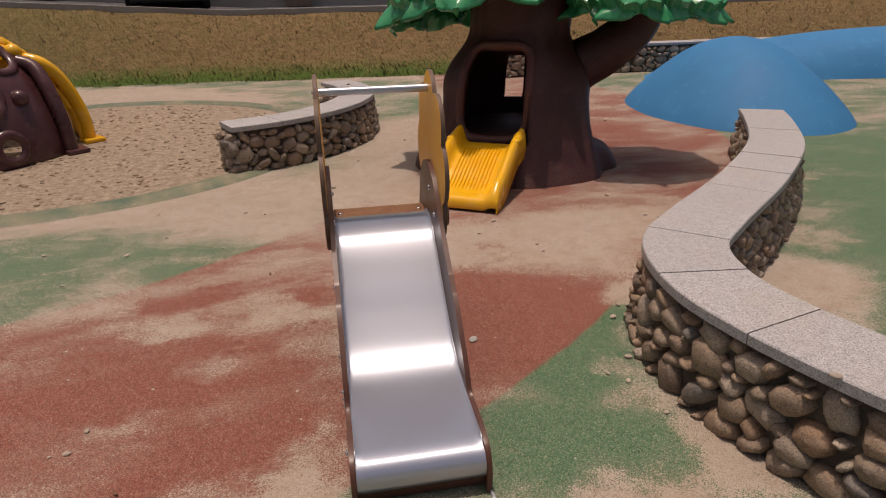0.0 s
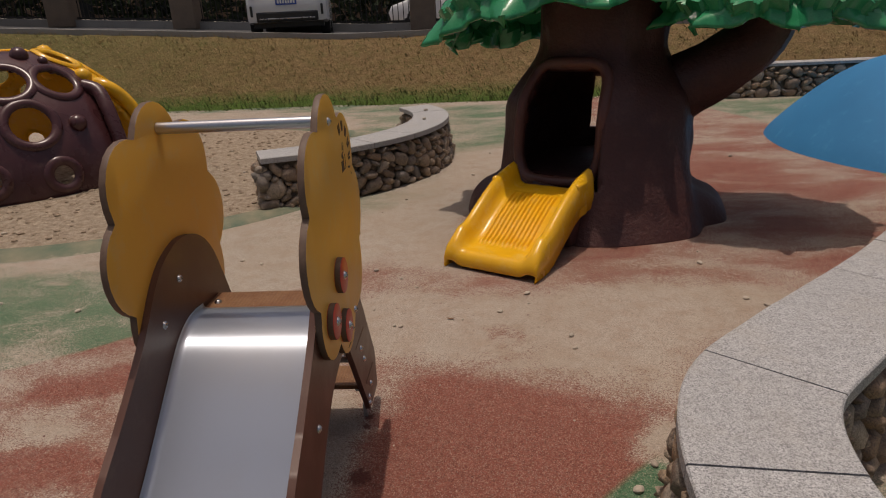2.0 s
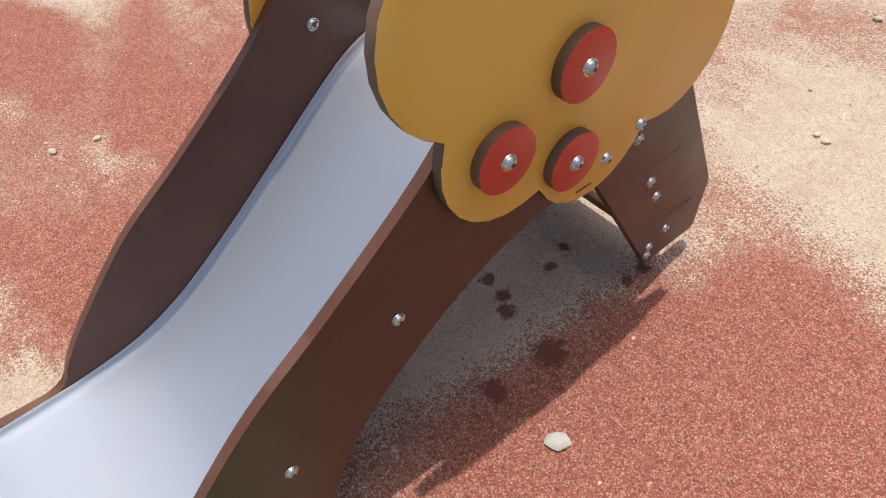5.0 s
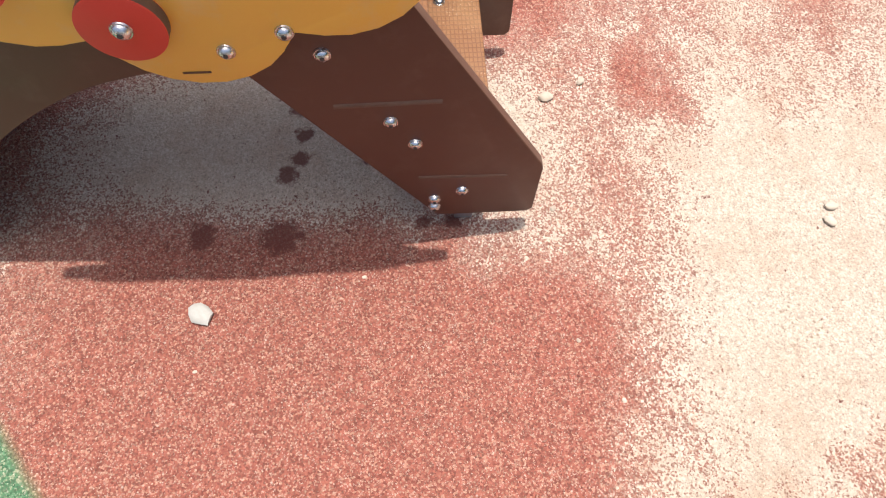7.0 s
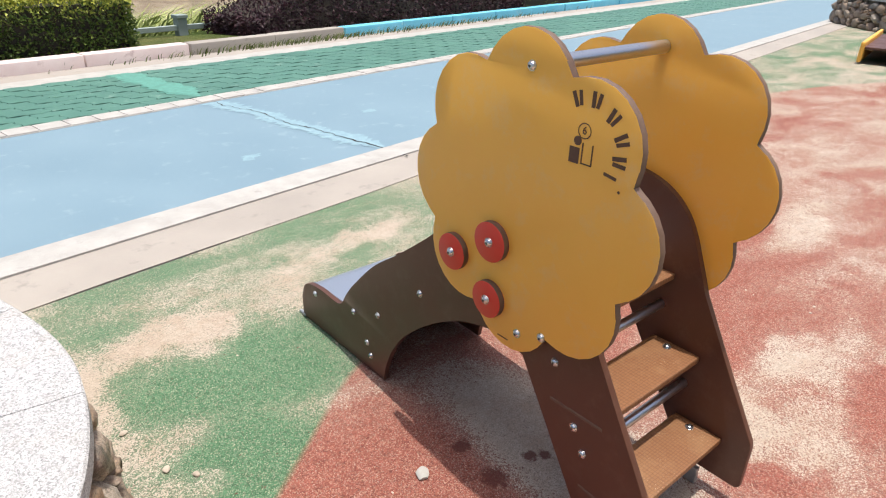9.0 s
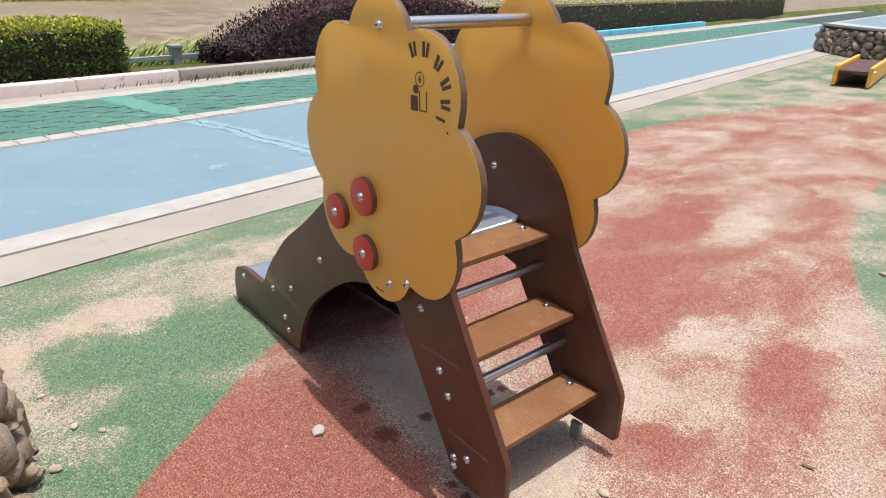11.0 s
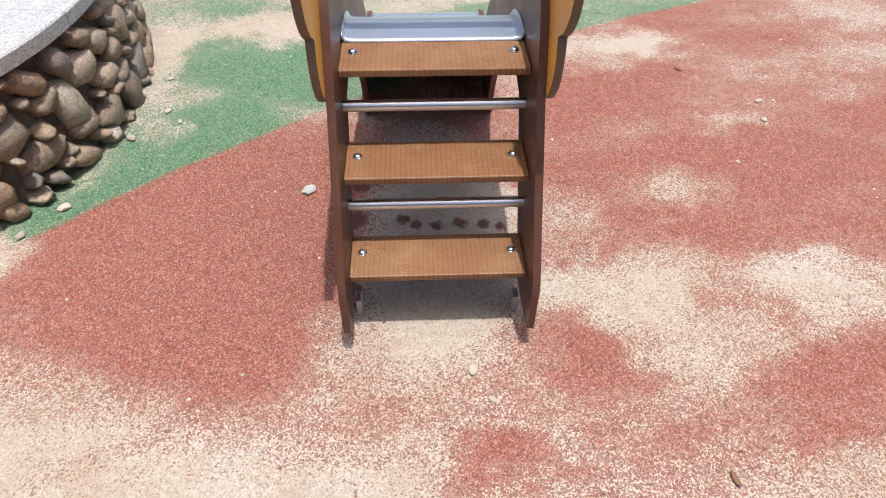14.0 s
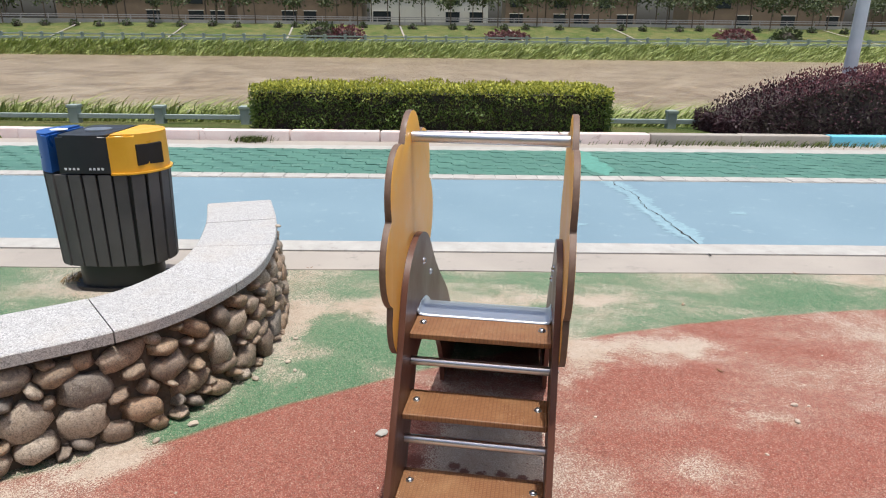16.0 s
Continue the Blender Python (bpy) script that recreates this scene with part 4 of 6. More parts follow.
    def crown(cx, cy, rim_z, radius, tall, seed, count, tilt):
        """Two caps of moulded leaves: rows of pointed leaves overlap down each cap and end in a jagged rim."""
        for tier in range(2):
            bm = bmesh.new()
            M, K = 264, 34
            rows_ = []
            R = radius * (1.0, 0.72)[tier]
            for j in range(K + 1):
                t = j / K
                row = []
                for i in range(M):
                    a = 2 * math.pi * i / M
                    warp = 0.35 * noise.noise(Vector((math.cos(a) * 3, math.sin(a) * 3, seed + 2 * t)))
                    turn = a * count / (2 * math.pi) + tier * 0.5 + warp
                    leaf, fine = 1 - wave(turn), 1 - wave(turn * 3)
                    band = (t * 4.2 + 0.55 * leaf + 0.22 * fine + warp) % 1.0
                    shingle = 0.075 * band ** 1.4 * (0.35 + 0.65 * t)
                    reach = 1 - t ** 4 * (0.13 * (1 - leaf) + 0.05 * (1 - fine)) + 0.05 * noise.noise(Vector((math.cos(a) * 2, math.sin(a) * 2, seed + tier)))
                    ang = t * radians(74)
                    rr = (R * math.sin(ang) / math.sin(radians(74)) + shingle * t) * reach
                    zz = rim_z + (tilt[0] * math.cos(a) + tilt[1] * math.sin(a)) * t + tier * tall * 0.30 + tall * 0.75 * (math.cos(ang) - math.cos(radians(74))) + shingle * 0.6 - 0.10 * t ** 5 * leaf
                    row.append(bm.verts.new((cx + rr * math.cos(a), cy + rr * math.sin(a), zz)))
                rows_.append(row)
            for p, q in zip(rows_[1:], rows_[2:]):
                for i in range(M):
                    bm.faces.new((p[i - 1], p[i], q[i], q[i - 1]))
            bm.faces.new(rows_[1])
            ob = part("crown", bm, m_leafplastic, tree, "glossy green moulded leaves with jagged rim", 32)
            s = ob.modifiers.new("thickness", "SOLIDIFY")
            s.thickness, s.offset = 0.022, -1

    crown(-0.26, 0.05, 1.33, 0.92, 0.85, 1.0, 11, (0.06, -0.13))
    crown(1.00, -0.38, 1.30, 0.70, 0.62, 5.0, 9, (-0.03, 0.0))
    return tree


build_tree()


def build_yellow_slide():
    s = thing("plastic_slide", "short glossy yellow plastic slide at the tree doorway", "slide", (0.715, 2.79, 0), math.degrees(math.atan2(-0.31, 0.51)))
    # local x across, local y from the foot up to the doorway
    bed = spline([(0, -0.03, 0.02), (0, -0.025, 0.07), (0, 0.01, 0.105), (0, 0.10, 0.115), (0, 0.20, 0.14), (0, 0.36, 0.225), (0, 0.52, 0.30), (0, 0.64, 0.325), (0, 0.80, 0.33)], 0.02)
    us = [(-0.30, -0.11), (-0.305, 0.0), (-0.30, 0.06), (-0.285, 0.095), (-0.262, 0.105), (-0.238, 0.092), (-0.222, 0.055), (-0.205, 0.012), (-0.18, 0.0)]
    ribs = [(-0.16 + 0.32 * k / 44, 0.013 if k % 4 in (1, 2) else 0.0) for k in range(45)]
    prof = us + ribs + [(-u, w) for u, w in us[::-1]]
    bm = bmesh.new()
    rows = []
    for p in bed:
        lift = min(1.0, max(0.25, (p.y + 0.06) / 0.16)) * (1.0 + 0.45 * max(0, (p.y - 0.55) / 0.3))
        flatten = 1.0 if 0.14 < p.y < 0.60 else 0.0
        row = []
        for u, w in prof:
            if abs(u) < 0.17:
                h = w * flatten
            else:
                h = w * lift if w > 0 else w
            row.append(bm.verts.new((u, p.y, max(0.004, p.z + h))))
        rows.append(row)
    for a, b in zip(rows, rows[1:]):
        for k in range(len(prof) - 1):
            bm.faces.new((a[k], a[k + 1], b[k + 1], b[k]))
    ob = part("chute", bm, m_yplastic, s, "ribbed yellow chute with rounded sides", 55)
    sol = ob.modifiers.new("thickness", "SOLIDIFY")
    sol.thickness, sol.offset = 0.012, -1
    for sx in (-1, 1):
        part("side_post", box((0.045, 0.15, 0.22), (0.28 * sx, 0.62, 0.31), 0.02, segments=3), m_yplastic, s, "", 40)
    part("support_box", box((0.50, 0.30, 0.22), (0, 0.70, 0.12), 0.02), m_bark, s, "dark brown support below the chute")


build_yellow_slide()


# ---------------------------------------------------------------- climbing dome
m_domebrown = plain("dark_brown_moulded_plastic", (0.055, 0.018, 0.020), (0.085, 0.030, 0.032), 4, 0.30, 0, 200, 0.1, 0.002, 0.08, dust=(0.16, 0.09, 0.08))
m_domegrey = plain("grey_moulded_plastic", (0.27, 0.26, 0.24), (0.34, 0.33, 0.31), 4, 0.4, 0, 200, 0.1, 0.002)


def build_dome():
    dome = thing("climbing_dome", "climbing dome of brown, yellow and grey plastic shells with round holes", "climbing dome", (-4.2, 5.85, 0), -53)
    R, H = 1.34, 1.36
    holes = [(-24, 62, 8.5), (3, 49, 9.5), (31, 47, 8.5), (-19, 35, 8.5), (8, 29, 9.0), (-11, 9, 5.5), (14, 8, 5.5)]
    bumps = [(-35, 48, 0.085), (25, 66, 0.085), (27, 27, 0.085), (-22, 20, 0.06), (38, 60, 0.05)]

    def at(az, el, r=1.0):
        a, e = radians(az), radians(el)
        up = math.sin(e)
        up = up if up < 0.93 else 0.93 + 0.25 * (up - 0.93)
        return Vector((R * r * math.cos(e) * math.cos(a), R * r * math.cos(e) * math.sin(a), H * r * up))

    for turn, half, mat, label in ((0, 52.5, m_domebrown, "dark brown shell with round holes"), (90, 37.5, m_yplastic, "yellow shell with round holes"), (180, 52.5, m_yplastic, "yellow shell with round holes"),
                                   (270, 37.5, m_domegrey, "pale grey shell with round holes")):
        bm = bmesh.new()
        step = 1.5
        na, ne = int(2 * half / step), int(84 / step)
        grid = [[bm.verts.new(at(turn - half + i * step, j * step)) for i in range(na + 1)] for j in range(ne + 1)]
        for j in range(ne):
            for i in range(na):
                az, el = -half + (i + 0.5) * step, (j + 0.5) * step
                d = at(az, el).normalized()
                if any(h[2] and d.angle(at(h[0], h[1]).normalized()) < radians(h[2]) for h in holes):
                    continue
                if el < 36 and abs(az) > half - 11 * math.sqrt(1 - (el / 36) ** 2):
                    continue
                bm.faces.new((grid[j][i], grid[j][i + 1], grid[j + 1][i + 1], grid[j + 1][i]))
        bmesh.ops.delete(bm, geom=[v for v in bm.verts if not v.link_faces], context="VERTS")
        shell = part("shell", bm, mat, dome, label, 60)
        sol = shell.modifiers.new("thickness", "SOLIDIFY")
        sol.thickness = 0.05
        for az, el, r in holes:
            if not r:
                continue
            c = at(az + turn, el)
            n0 = c.normalized()
            u = n0.cross(Vector((0, 0, 1))).normalized()
            w = n0.cross(u)
            bm = bmesh.new()
            rr = R * math.sin(radians(r))
            rings = []
            for k in range(36):
                t = 2 * math.pi * k / 36
                out = u * math.cos(t) + w * math.sin(t)
                d = (n0 * math.cos(radians(r)) + out * math.sin(radians(r)))
                p = Vector((d.x * R, d.y * R, H * (d.z if d.z < 0.93 else 0.93 + 0.25 * (d.z - 0.93))))
                p.z = max(p.z, 0.01)
                rings.append([bm.verts.new(p + out * math.cos(s * math.pi / 4) * 0.045 + n0 * math.sin(s * math.pi / 4) * 0.028) for s in range(8)])
            for k in range(36):
                for s in range(8):
                    bm.faces.new((rings[k - 1][s - 1], rings[k - 1][s], rings[k][s], rings[k][s - 1]))
            part("hole_rim", bm, mat, shell, "", 60)
        for az, el, r in bumps:
            bm = bmesh.new()
            bmesh.ops.create_icosphere(bm, subdivisions=2, radius=r, matrix=Matrix.Translation(at(az + turn, el)))
            part("grip_knob", bm, mat, shell, "", 60)
        for az in (11 - half, half - 11):
            bm = bmesh.new()
            side = math.copysign(1, az)
            way = spline([at(az + turn + side * lean, e, out) for e, lean, out in ((43, 4, 1.0), (38, 5, 1.05), (31, 2, 1.06), (22, 0, 1.05), (11, -1, 1.04), (0.5, -1, 1.03))], 0.05)
            rings = []
            for k, q in enumerate(way):
                d = (way[min(k + 1, len(way) - 1)] - way[max(k - 1, 0)]).normalized()
                e1 = d.cross(q.normalized()).normalized()
                e2 = d.cross(e1)
                rings.append([bm.verts.new(q + (e1 * math.cos(j * math.pi / 6) + e2 * math.sin(j * math.pi / 6)) * 0.068) for j in range(12)])
            for p, q in zip(rings, rings[1:]):
                for j in range(12):
                    bm.faces.new((p[j - 1], p[j], q[j], q[j - 1]))
            bm.faces.new(rings[0])
            part("leg", bm, mat, shell, "", 60)
            foot = at(az + turn, 0, 1.05)
            part("foot", box((0.22, 0.22, 0.05), (foot.x, foot.y, 0.025), 0.015), mat, shell)


build_dome()


# ---------------------------------------------------------------- blue mounds
def mound(label, cx, cy, rx, ry, h, turn=0.0, blunt=1.0):
    bm = bmesh.new()
    rows = []
    for j in range(25):
        t = j / 24
        row = []
        for i in range(72):
            a = 2 * math.pi * i / 72
            r = t * (1 + 0.02 * noise.noise(Vector((math.cos(a) * 2, math.sin(a) * 2, cx))))
            z = h * math.cos(t ** blunt * math.pi / 2) ** 0.9
            row.append(bm.verts.new((rx * r * math.cos(a), ry * r * math.sin(a), z + 0.015 * noise.noise(Vector((r * 3 * math.cos(a), r * 3 * math.sin(a), cy))) * (1 - t) - (0.01 if j == 24 else 0))))
        rows.append(row)
    for p, q in zip(rows[1:], rows[2:]):
        for i in range(72):
            bm.faces.new((p[i - 1], p[i], q[i], q[i - 1]))
    bm.faces.new(rows[1])
    for v in rows[0]:
        bm.verts.remove(v)
    ob = part("rubber_mound", bm, m_mound, None, "", 80)
    ob.matrix_basis = pose(cx, cy, 0, 0, 0, turn)
    return tagged(ob, label, "mound", "blue mounds")


m_mound = painted("blue_rubber", (0.018, 0.165, 0.36), (0.03, 0.21, 0.43), (0.05, 0.25, 0.46), 1.5)
mound("smooth blue rubber play mound on the green ground", 4.92, 5.9, 1.20, 1.68, 0.89)
mound("long blue rubber play mound behind the round one", 13.2, 8.9, 8.0, 1.6, 0.68, 0, 2.6)


# ---------------------------------------------------------------- litter bin
m_slat = plain("dark_grey_wood_plastic_slat", (0.075, 0.067, 0.066), (0.115, 0.104, 0.10), 8, 0.6, 0, 200, 0.4, 0.002, vary=0.08)
m_black = plain("black_painted_metal", (0.012, 0.013, 0.015), (0.022, 0.023, 0.026), 10, 0.42, 0, 300, 0.15, 0.001)
m_bluehood = plain("blue_painted_metal", (0.012, 0.075, 0.29), (0.018, 0.10, 0.36), 8, 0.38, 0, 300, 0.1, 0.001)
m_yellowhood = plain("yellow_painted_metal", (0.66, 0.33, 0.02), (0.72, 0.39, 0.03), 8, 0.38, 0, 300, 0.1, 0.001)
m_dark = plain("dark_inside", (0.01, 0.008, 0.007), (0.02, 0.015, 0.012), 8, 0.9)
m_symbol = plain("white_print", (0.7, 0.7, 0.7), (0.78, 0.78, 0.78), 30, 0.6)


def stadium(half, depth, count=64):
    """An oval with straight long sides."""
    flat_ = half - depth
    out = []
    for k in range(count):
        t = 2 * math.pi * (k + 0.5) / count
        out.append((math.copysign(flat_, math.cos(t)) * min(1, abs(math.cos(t)) * 2.2) + depth * math.cos(t), depth * math.sin(t)))
    return out


def ring_prism(outline, z0, z1, grow=1.0, bevel=0.0, keep=None):
    bm = bmesh.new()
    pts = [p for p in outline if keep is None or keep(p)]
    low = [bm.verts.new((x, y, z0)) for x, y in pts]
    high = [bm.verts.new((x * grow, y * grow, z1)) for x, y in pts]
    bm.faces.new(low[::-1])
    top = bm.faces.new(high)
    for k in range(len(pts)):
        bm.faces.new((low[k - 1], low[k], high[k], high[k - 1]))
    if bevel:
        bmesh.ops.bevel(bm, geom=list(top.edges), offset=bevel, segments=2, affect="EDGES")
    return bm


def build_bin():
    b = thing("litter_bin", "slatted oval litter bin with blue, black and yellow hood", "litter bin", (2.30, -0.36, 0), 10)
    part("base_plate", ring_prism(stadium(0.27, 0.19), 0.0, 0.02, 1, 0.004), m_black, b, "black flange on the ground")
    part("pedestal", ring_prism(stadium(0.235, 0.165), 0.02, 0.17), m_black, b, "black metal pedestal", 40)
    part("inner_body", ring_prism(stadium(0.300, 0.185), 0.16, 0.68, 1.05), m_black, b, "", 40)
    count = 22
    o = stadium(0.312, 0.195, 220)
    total = [0.0]
    for p, q in zip(o, o[1:] + o[:1]):
        total.append(total[-1] + math.dist(p, q))
    for k in range(count):
        s = total[-1] * (k + 0.5) / count
        j = next(i for i, v in enumerate(total) if v >= s) - 1
        x, y = o[j % len(o)]
        p, q = o[(j - 2) % len(o)], o[(j + 2) % len(o)]
        turn = math.atan2(q[1] - p[1], q[0] - p[0])
        bm = box((total[-1] / count - 0.010, 0.018, 0.53), (0, 0, 0), 0.003)
        for v in bm.verts:
            grow = 1.0 + 0.05 * (v.co.z + 0.265) / 0.53
            v.co = Matrix.Rotation(turn, 4, "Z") @ v.co + Vector((x * grow, y * grow, 0.425))
        part("slat", bm, m_slat, b)
    hood = part("hood", ring_prism(stadium(0.335, 0.215), 0.70, 0.905, 0.99, 0.012, lambda p: -0.12 <= p[0] <= 0.17), m_black, b, "black hood with round ash tray", 40)
    part("blue_lid", ring_prism(stadium(0.338, 0.218), 0.70, 0.908, 0.99, 0.012, lambda p: p[0] >= 0.165), m_bluehood, b, "blue recyclables lid", 40)
    lid = part("yellow_lid", ring_prism(stadium(0.338, 0.218), 0.70, 0.908, 0.99, 0.012, lambda p: p[0] <= -0.115), m_yellowhood, b, "yellow lid with a square opening", 40)
    part("opening", box((0.02, 0.15, 0.115), (-0.293, 0.115, 0.795), 0.004, turn=Matrix.Rotation(radians(-38), 4, "Z")), m_dark, lid, "dark square opening")
    part("lip", ring_prism(stadium(0.352, 0.232), 0.692, 0.702, 1, 0.002, lambda p: p[0] <= -0.115), m_yellowhood, lid)
    part("ash_tray", tube((0.02, 0.0, 0.905), (0.02, 0, 0.912), 0.07, seg=28), m_tube, hood, "round steel ash tray")
    part("emblem", tube((0.23, 0.02, 0.908), (0.23, 0.02, 0.9105), 0.045, seg=24), m_symbol, b, "white round emblem")
    for k in range(8):
        x = 0.12 - 0.022 * (k % 4) - 0.13 * (k // 4)
        part("print_mark", box((0.012, 0.002, 0.012), (x, 0.216, 0.725), 0), m_symbol, hood)


build_bin()
# ---------------------------------------------------------------- promenade details
def on_path(u, v, z=0.0):
    return Vector((0, -0.92, 0)) + ALONG * u + ACROSS * v + Vector((0, 0, z))


PATH_TURN = math.atan2(ALONG.y, ALONG.x)


def kerb_stones():
    """Painted kerb of long blocks: faded pink, bare grey, then blue."""
    for k in range(-16, 9):
        u0 = k * 1.25 + 0.06
        mat, label = (m_pink, "faded pink painted kerb block") if k >= -2 else (m_concrete, "bare grey kerb block") if k >= -4 else (m_kerbblue, "blue painted kerb block")
        lean = 0.012 * math.sin(k * 2.7)
        bm = box((1.235, 0.20, 0.42), (0, 0, 0), 0.018)
        for v in bm.verts:
            v.co.z += 0.006 * noise.noise(v.co * 6 + Vector((k, 0, 0)))
        ob = part("kerb_block", bm, mat, None, "", 40)
        ob.matrix_basis = Matrix.Translation(on_path(u0 + 0.62, 5.15 + lean, -0.065)) @ Matrix.Rotation(PATH_TURN + lean * 0.3, 4, "Z")
        tagged(ob, label + " beside the promenade", "kerb", "kerb blocks")


kerb_stones()


def crack():
    """Pale filler smeared along a ragged crack across the path."""
    for name, v0, v1, mat, label in (("crack_filler", 0.50, 2.66, m_crackfill, "pale blue filler over a crack in the path"), ("crack_filler", 2.90, 4.42, m_mint, "pale mint filler over a crack in the green pavers")):
        line = [on_path(-1.42 + 0.035 * v + 0.07 * noise.noise(Vector((v * 2.2, 0, 3))), v, 0.0125 if v < 2.8 else 0.0225) for v in np.arange(v0, v1, 0.02)]
        bm = bmesh.new()
        prev = None
        for k, p in enumerate(line):
            taper = min(1, k / 14)
            w1 = (0.085 + 0.06 * noise.noise(Vector((k * 0.09, 1, v0))) + 0.075 * noise.noise(Vector((k * 0.42, 3, 0))) + 0.05 * noise.noise(Vector((k * 1.3, 8, 0))) + (0.05 if v0 > 2 else 0)) * taper + 0.012
            w2 = (0.085 + 0.06 * noise.noise(Vector((k * 0.08, 9, v0))) + 0.075 * noise.noise(Vector((k * 0.47, 7, 0))) + 0.05 * noise.noise(Vector((k * 1.4, 4, 0))) + (0.05 if v0 > 2 else 0)) * taper + 0.012
            a, b = bm.verts.new(p - ALONG * w1), bm.verts.new(p + ALONG * w2)
            if prev:
                bm.faces.new((prev[0], prev[1], b, a))
            prev = (a, b)
        tagged(part(name, bm, mat), label, "filler", kind="structure")
    bm = bmesh.new()
    prev = None
    for k, v in enumerate(np.arange(0.30, 2.7, 0.022)):
        p = on_path(-1.42 + 0.035 * v + 0.07 * noise.noise(Vector((v * 2.2, 0, 3))) + 0.03 * noise.noise(Vector((v * 14, 0, 0))), v, 0.0150)
        w = 0.003 + 0.010 * max(0, noise.noise(Vector((v * 9, 2, 0)))) + (0.003 if v < 1.0 else 0)
        pair = bm.verts.new(p - ALONG * w), bm.verts.new(p + ALONG * w)
        if prev:
            bm.faces.new((prev[0], prev[1], pair[1], pair[0]))
        prev = pair
    tagged(part("path_crack", bm, m_dark), "dark ragged crack across the blue path", "crack", kind="structure")
    for u, v, r in ((-0.62, 1.05, 0.10), (-2.1, 1.45, 0.09), (-1.9, 3.4, 0.05), (2.2, 1.6, 0.03)):
        bm = bmesh.new()
        bm.faces.new([bm.verts.new(on_path(u + r * (1 + 0.9 * noise.noise(Vector((k * 0.73, u, 0.5)))) * math.cos(k * math.pi / 8), v + 0.5 * r * (1 + 0.9 * noise.noise(Vector((k * 0.73, u, 0.5)))) * math.sin(k * math.pi / 8), 0.0125)) for k in range(16)])
        tagged(part("paint_patch", bm, m_crackfill), "pale worn patch in the blue path", "patch", kind="structure")


m_mint = painted("mint_filler", (0.060, 0.185, 0.145), (0.125, 0.315, 0.255), (0.060, 0.165, 0.13), 22)
crack()


# ---------------------------------------------------------------- leaves
def leaf_material(name, dark, light, tip=None, z0=0.0, z1=1.0, rough=0.5):
    n = Nodes(name)
    c = n.mix(n.island(), dark, light)
    c = n.mix(n.ramp(n.noise(3.0, 3), 0.35, 0.7, 0, 0.5), c, tuple(v * 0.6 for v in dark))
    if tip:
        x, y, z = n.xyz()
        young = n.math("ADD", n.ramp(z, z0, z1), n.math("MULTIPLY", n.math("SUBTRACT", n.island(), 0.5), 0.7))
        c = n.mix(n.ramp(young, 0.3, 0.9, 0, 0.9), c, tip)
    return n.done(c, rough, 0, None, Specular_IOR_Level=0.3)


def foliage(name, material, spots, size, rng, parent=None, stretch=1.7, label=""):
    """Many small pointed leaves, each a folded blade of its own."""
    verts, faces = [], []
    for p, n in spots:
        d = (Vector(n) + Vector((rng.gauss(0, 0.6), rng.gauss(0, 0.6), rng.gauss(0, 0.6)))).normalized()
        side = d.cross(Vector((rng.gauss(0, 1), rng.gauss(0, 1), rng.gauss(0, 1)))).normalized()
        s = size * rng.uniform(0.6, 1.35)
        up = side.cross(d) * s * 0.18
        b = len(verts)
        p = Vector(p)
        verts += [p, p + d * s * 0.5 * stretch + side * s * 0.45 + up, p + d * s * stretch, p + d * s * 0.5 * stretch - side * s * 0.45 + up]
        faces += [(b, b + 1, b + 2), (b, b + 2, b + 3)]
    return raw(name, verts, faces, material, parent, label=label)


def lump(rng, cx, cy, cz, rx, ry, rz, seed):
    """A spot on the skin of an uneven mound, and the way it faces."""
    while True:
        d = Vector((rng.gauss(0, 1), rng.gauss(0, 1), abs(rng.gauss(0, 1)) * 0.9 - 0.12)).normalized()
        k = 0.82 + 0.30 * noise.noise(d * 2.2 + Vector((seed, 0, 0))) + 0.10 * noise.noise(d * 6 + Vector((seed, 3, 0)))
        k *= rng.uniform(0.80, 1.05)
        return (cx + d.x * rx * k, cy + d.y * ry * k, max(cz + 0.02, cz + d.z * rz * k)), d


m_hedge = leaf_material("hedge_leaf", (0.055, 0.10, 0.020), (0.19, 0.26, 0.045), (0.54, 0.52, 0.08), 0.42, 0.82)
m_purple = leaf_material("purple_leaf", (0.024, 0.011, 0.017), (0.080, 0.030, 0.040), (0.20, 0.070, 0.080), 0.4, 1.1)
m_grass = leaf_material("reed_blade", (0.22, 0.28, 0.07), (0.50, 0.54, 0.21), rough=0.6)
m_tuft = leaf_material("bank_tuft", (0.055, 0.085, 0.020), (0.17, 0.19, 0.055), rough=0.7)
m_dryt = leaf_material("dry_tuft", (0.21, 0.135, 0.060), (0.44, 0.315, 0.155), rough=0.8)
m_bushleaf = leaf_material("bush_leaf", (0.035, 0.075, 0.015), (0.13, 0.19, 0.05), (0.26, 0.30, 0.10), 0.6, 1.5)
# near-black: the shade behind the fence is put into this leaf colour
m_darkleaf = leaf_material("shaded_tree_leaf", (0.010, 0.020, 0.008), (0.035, 0.055, 0.020), rough=0.6)
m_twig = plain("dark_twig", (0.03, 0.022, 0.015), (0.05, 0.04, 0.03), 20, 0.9)


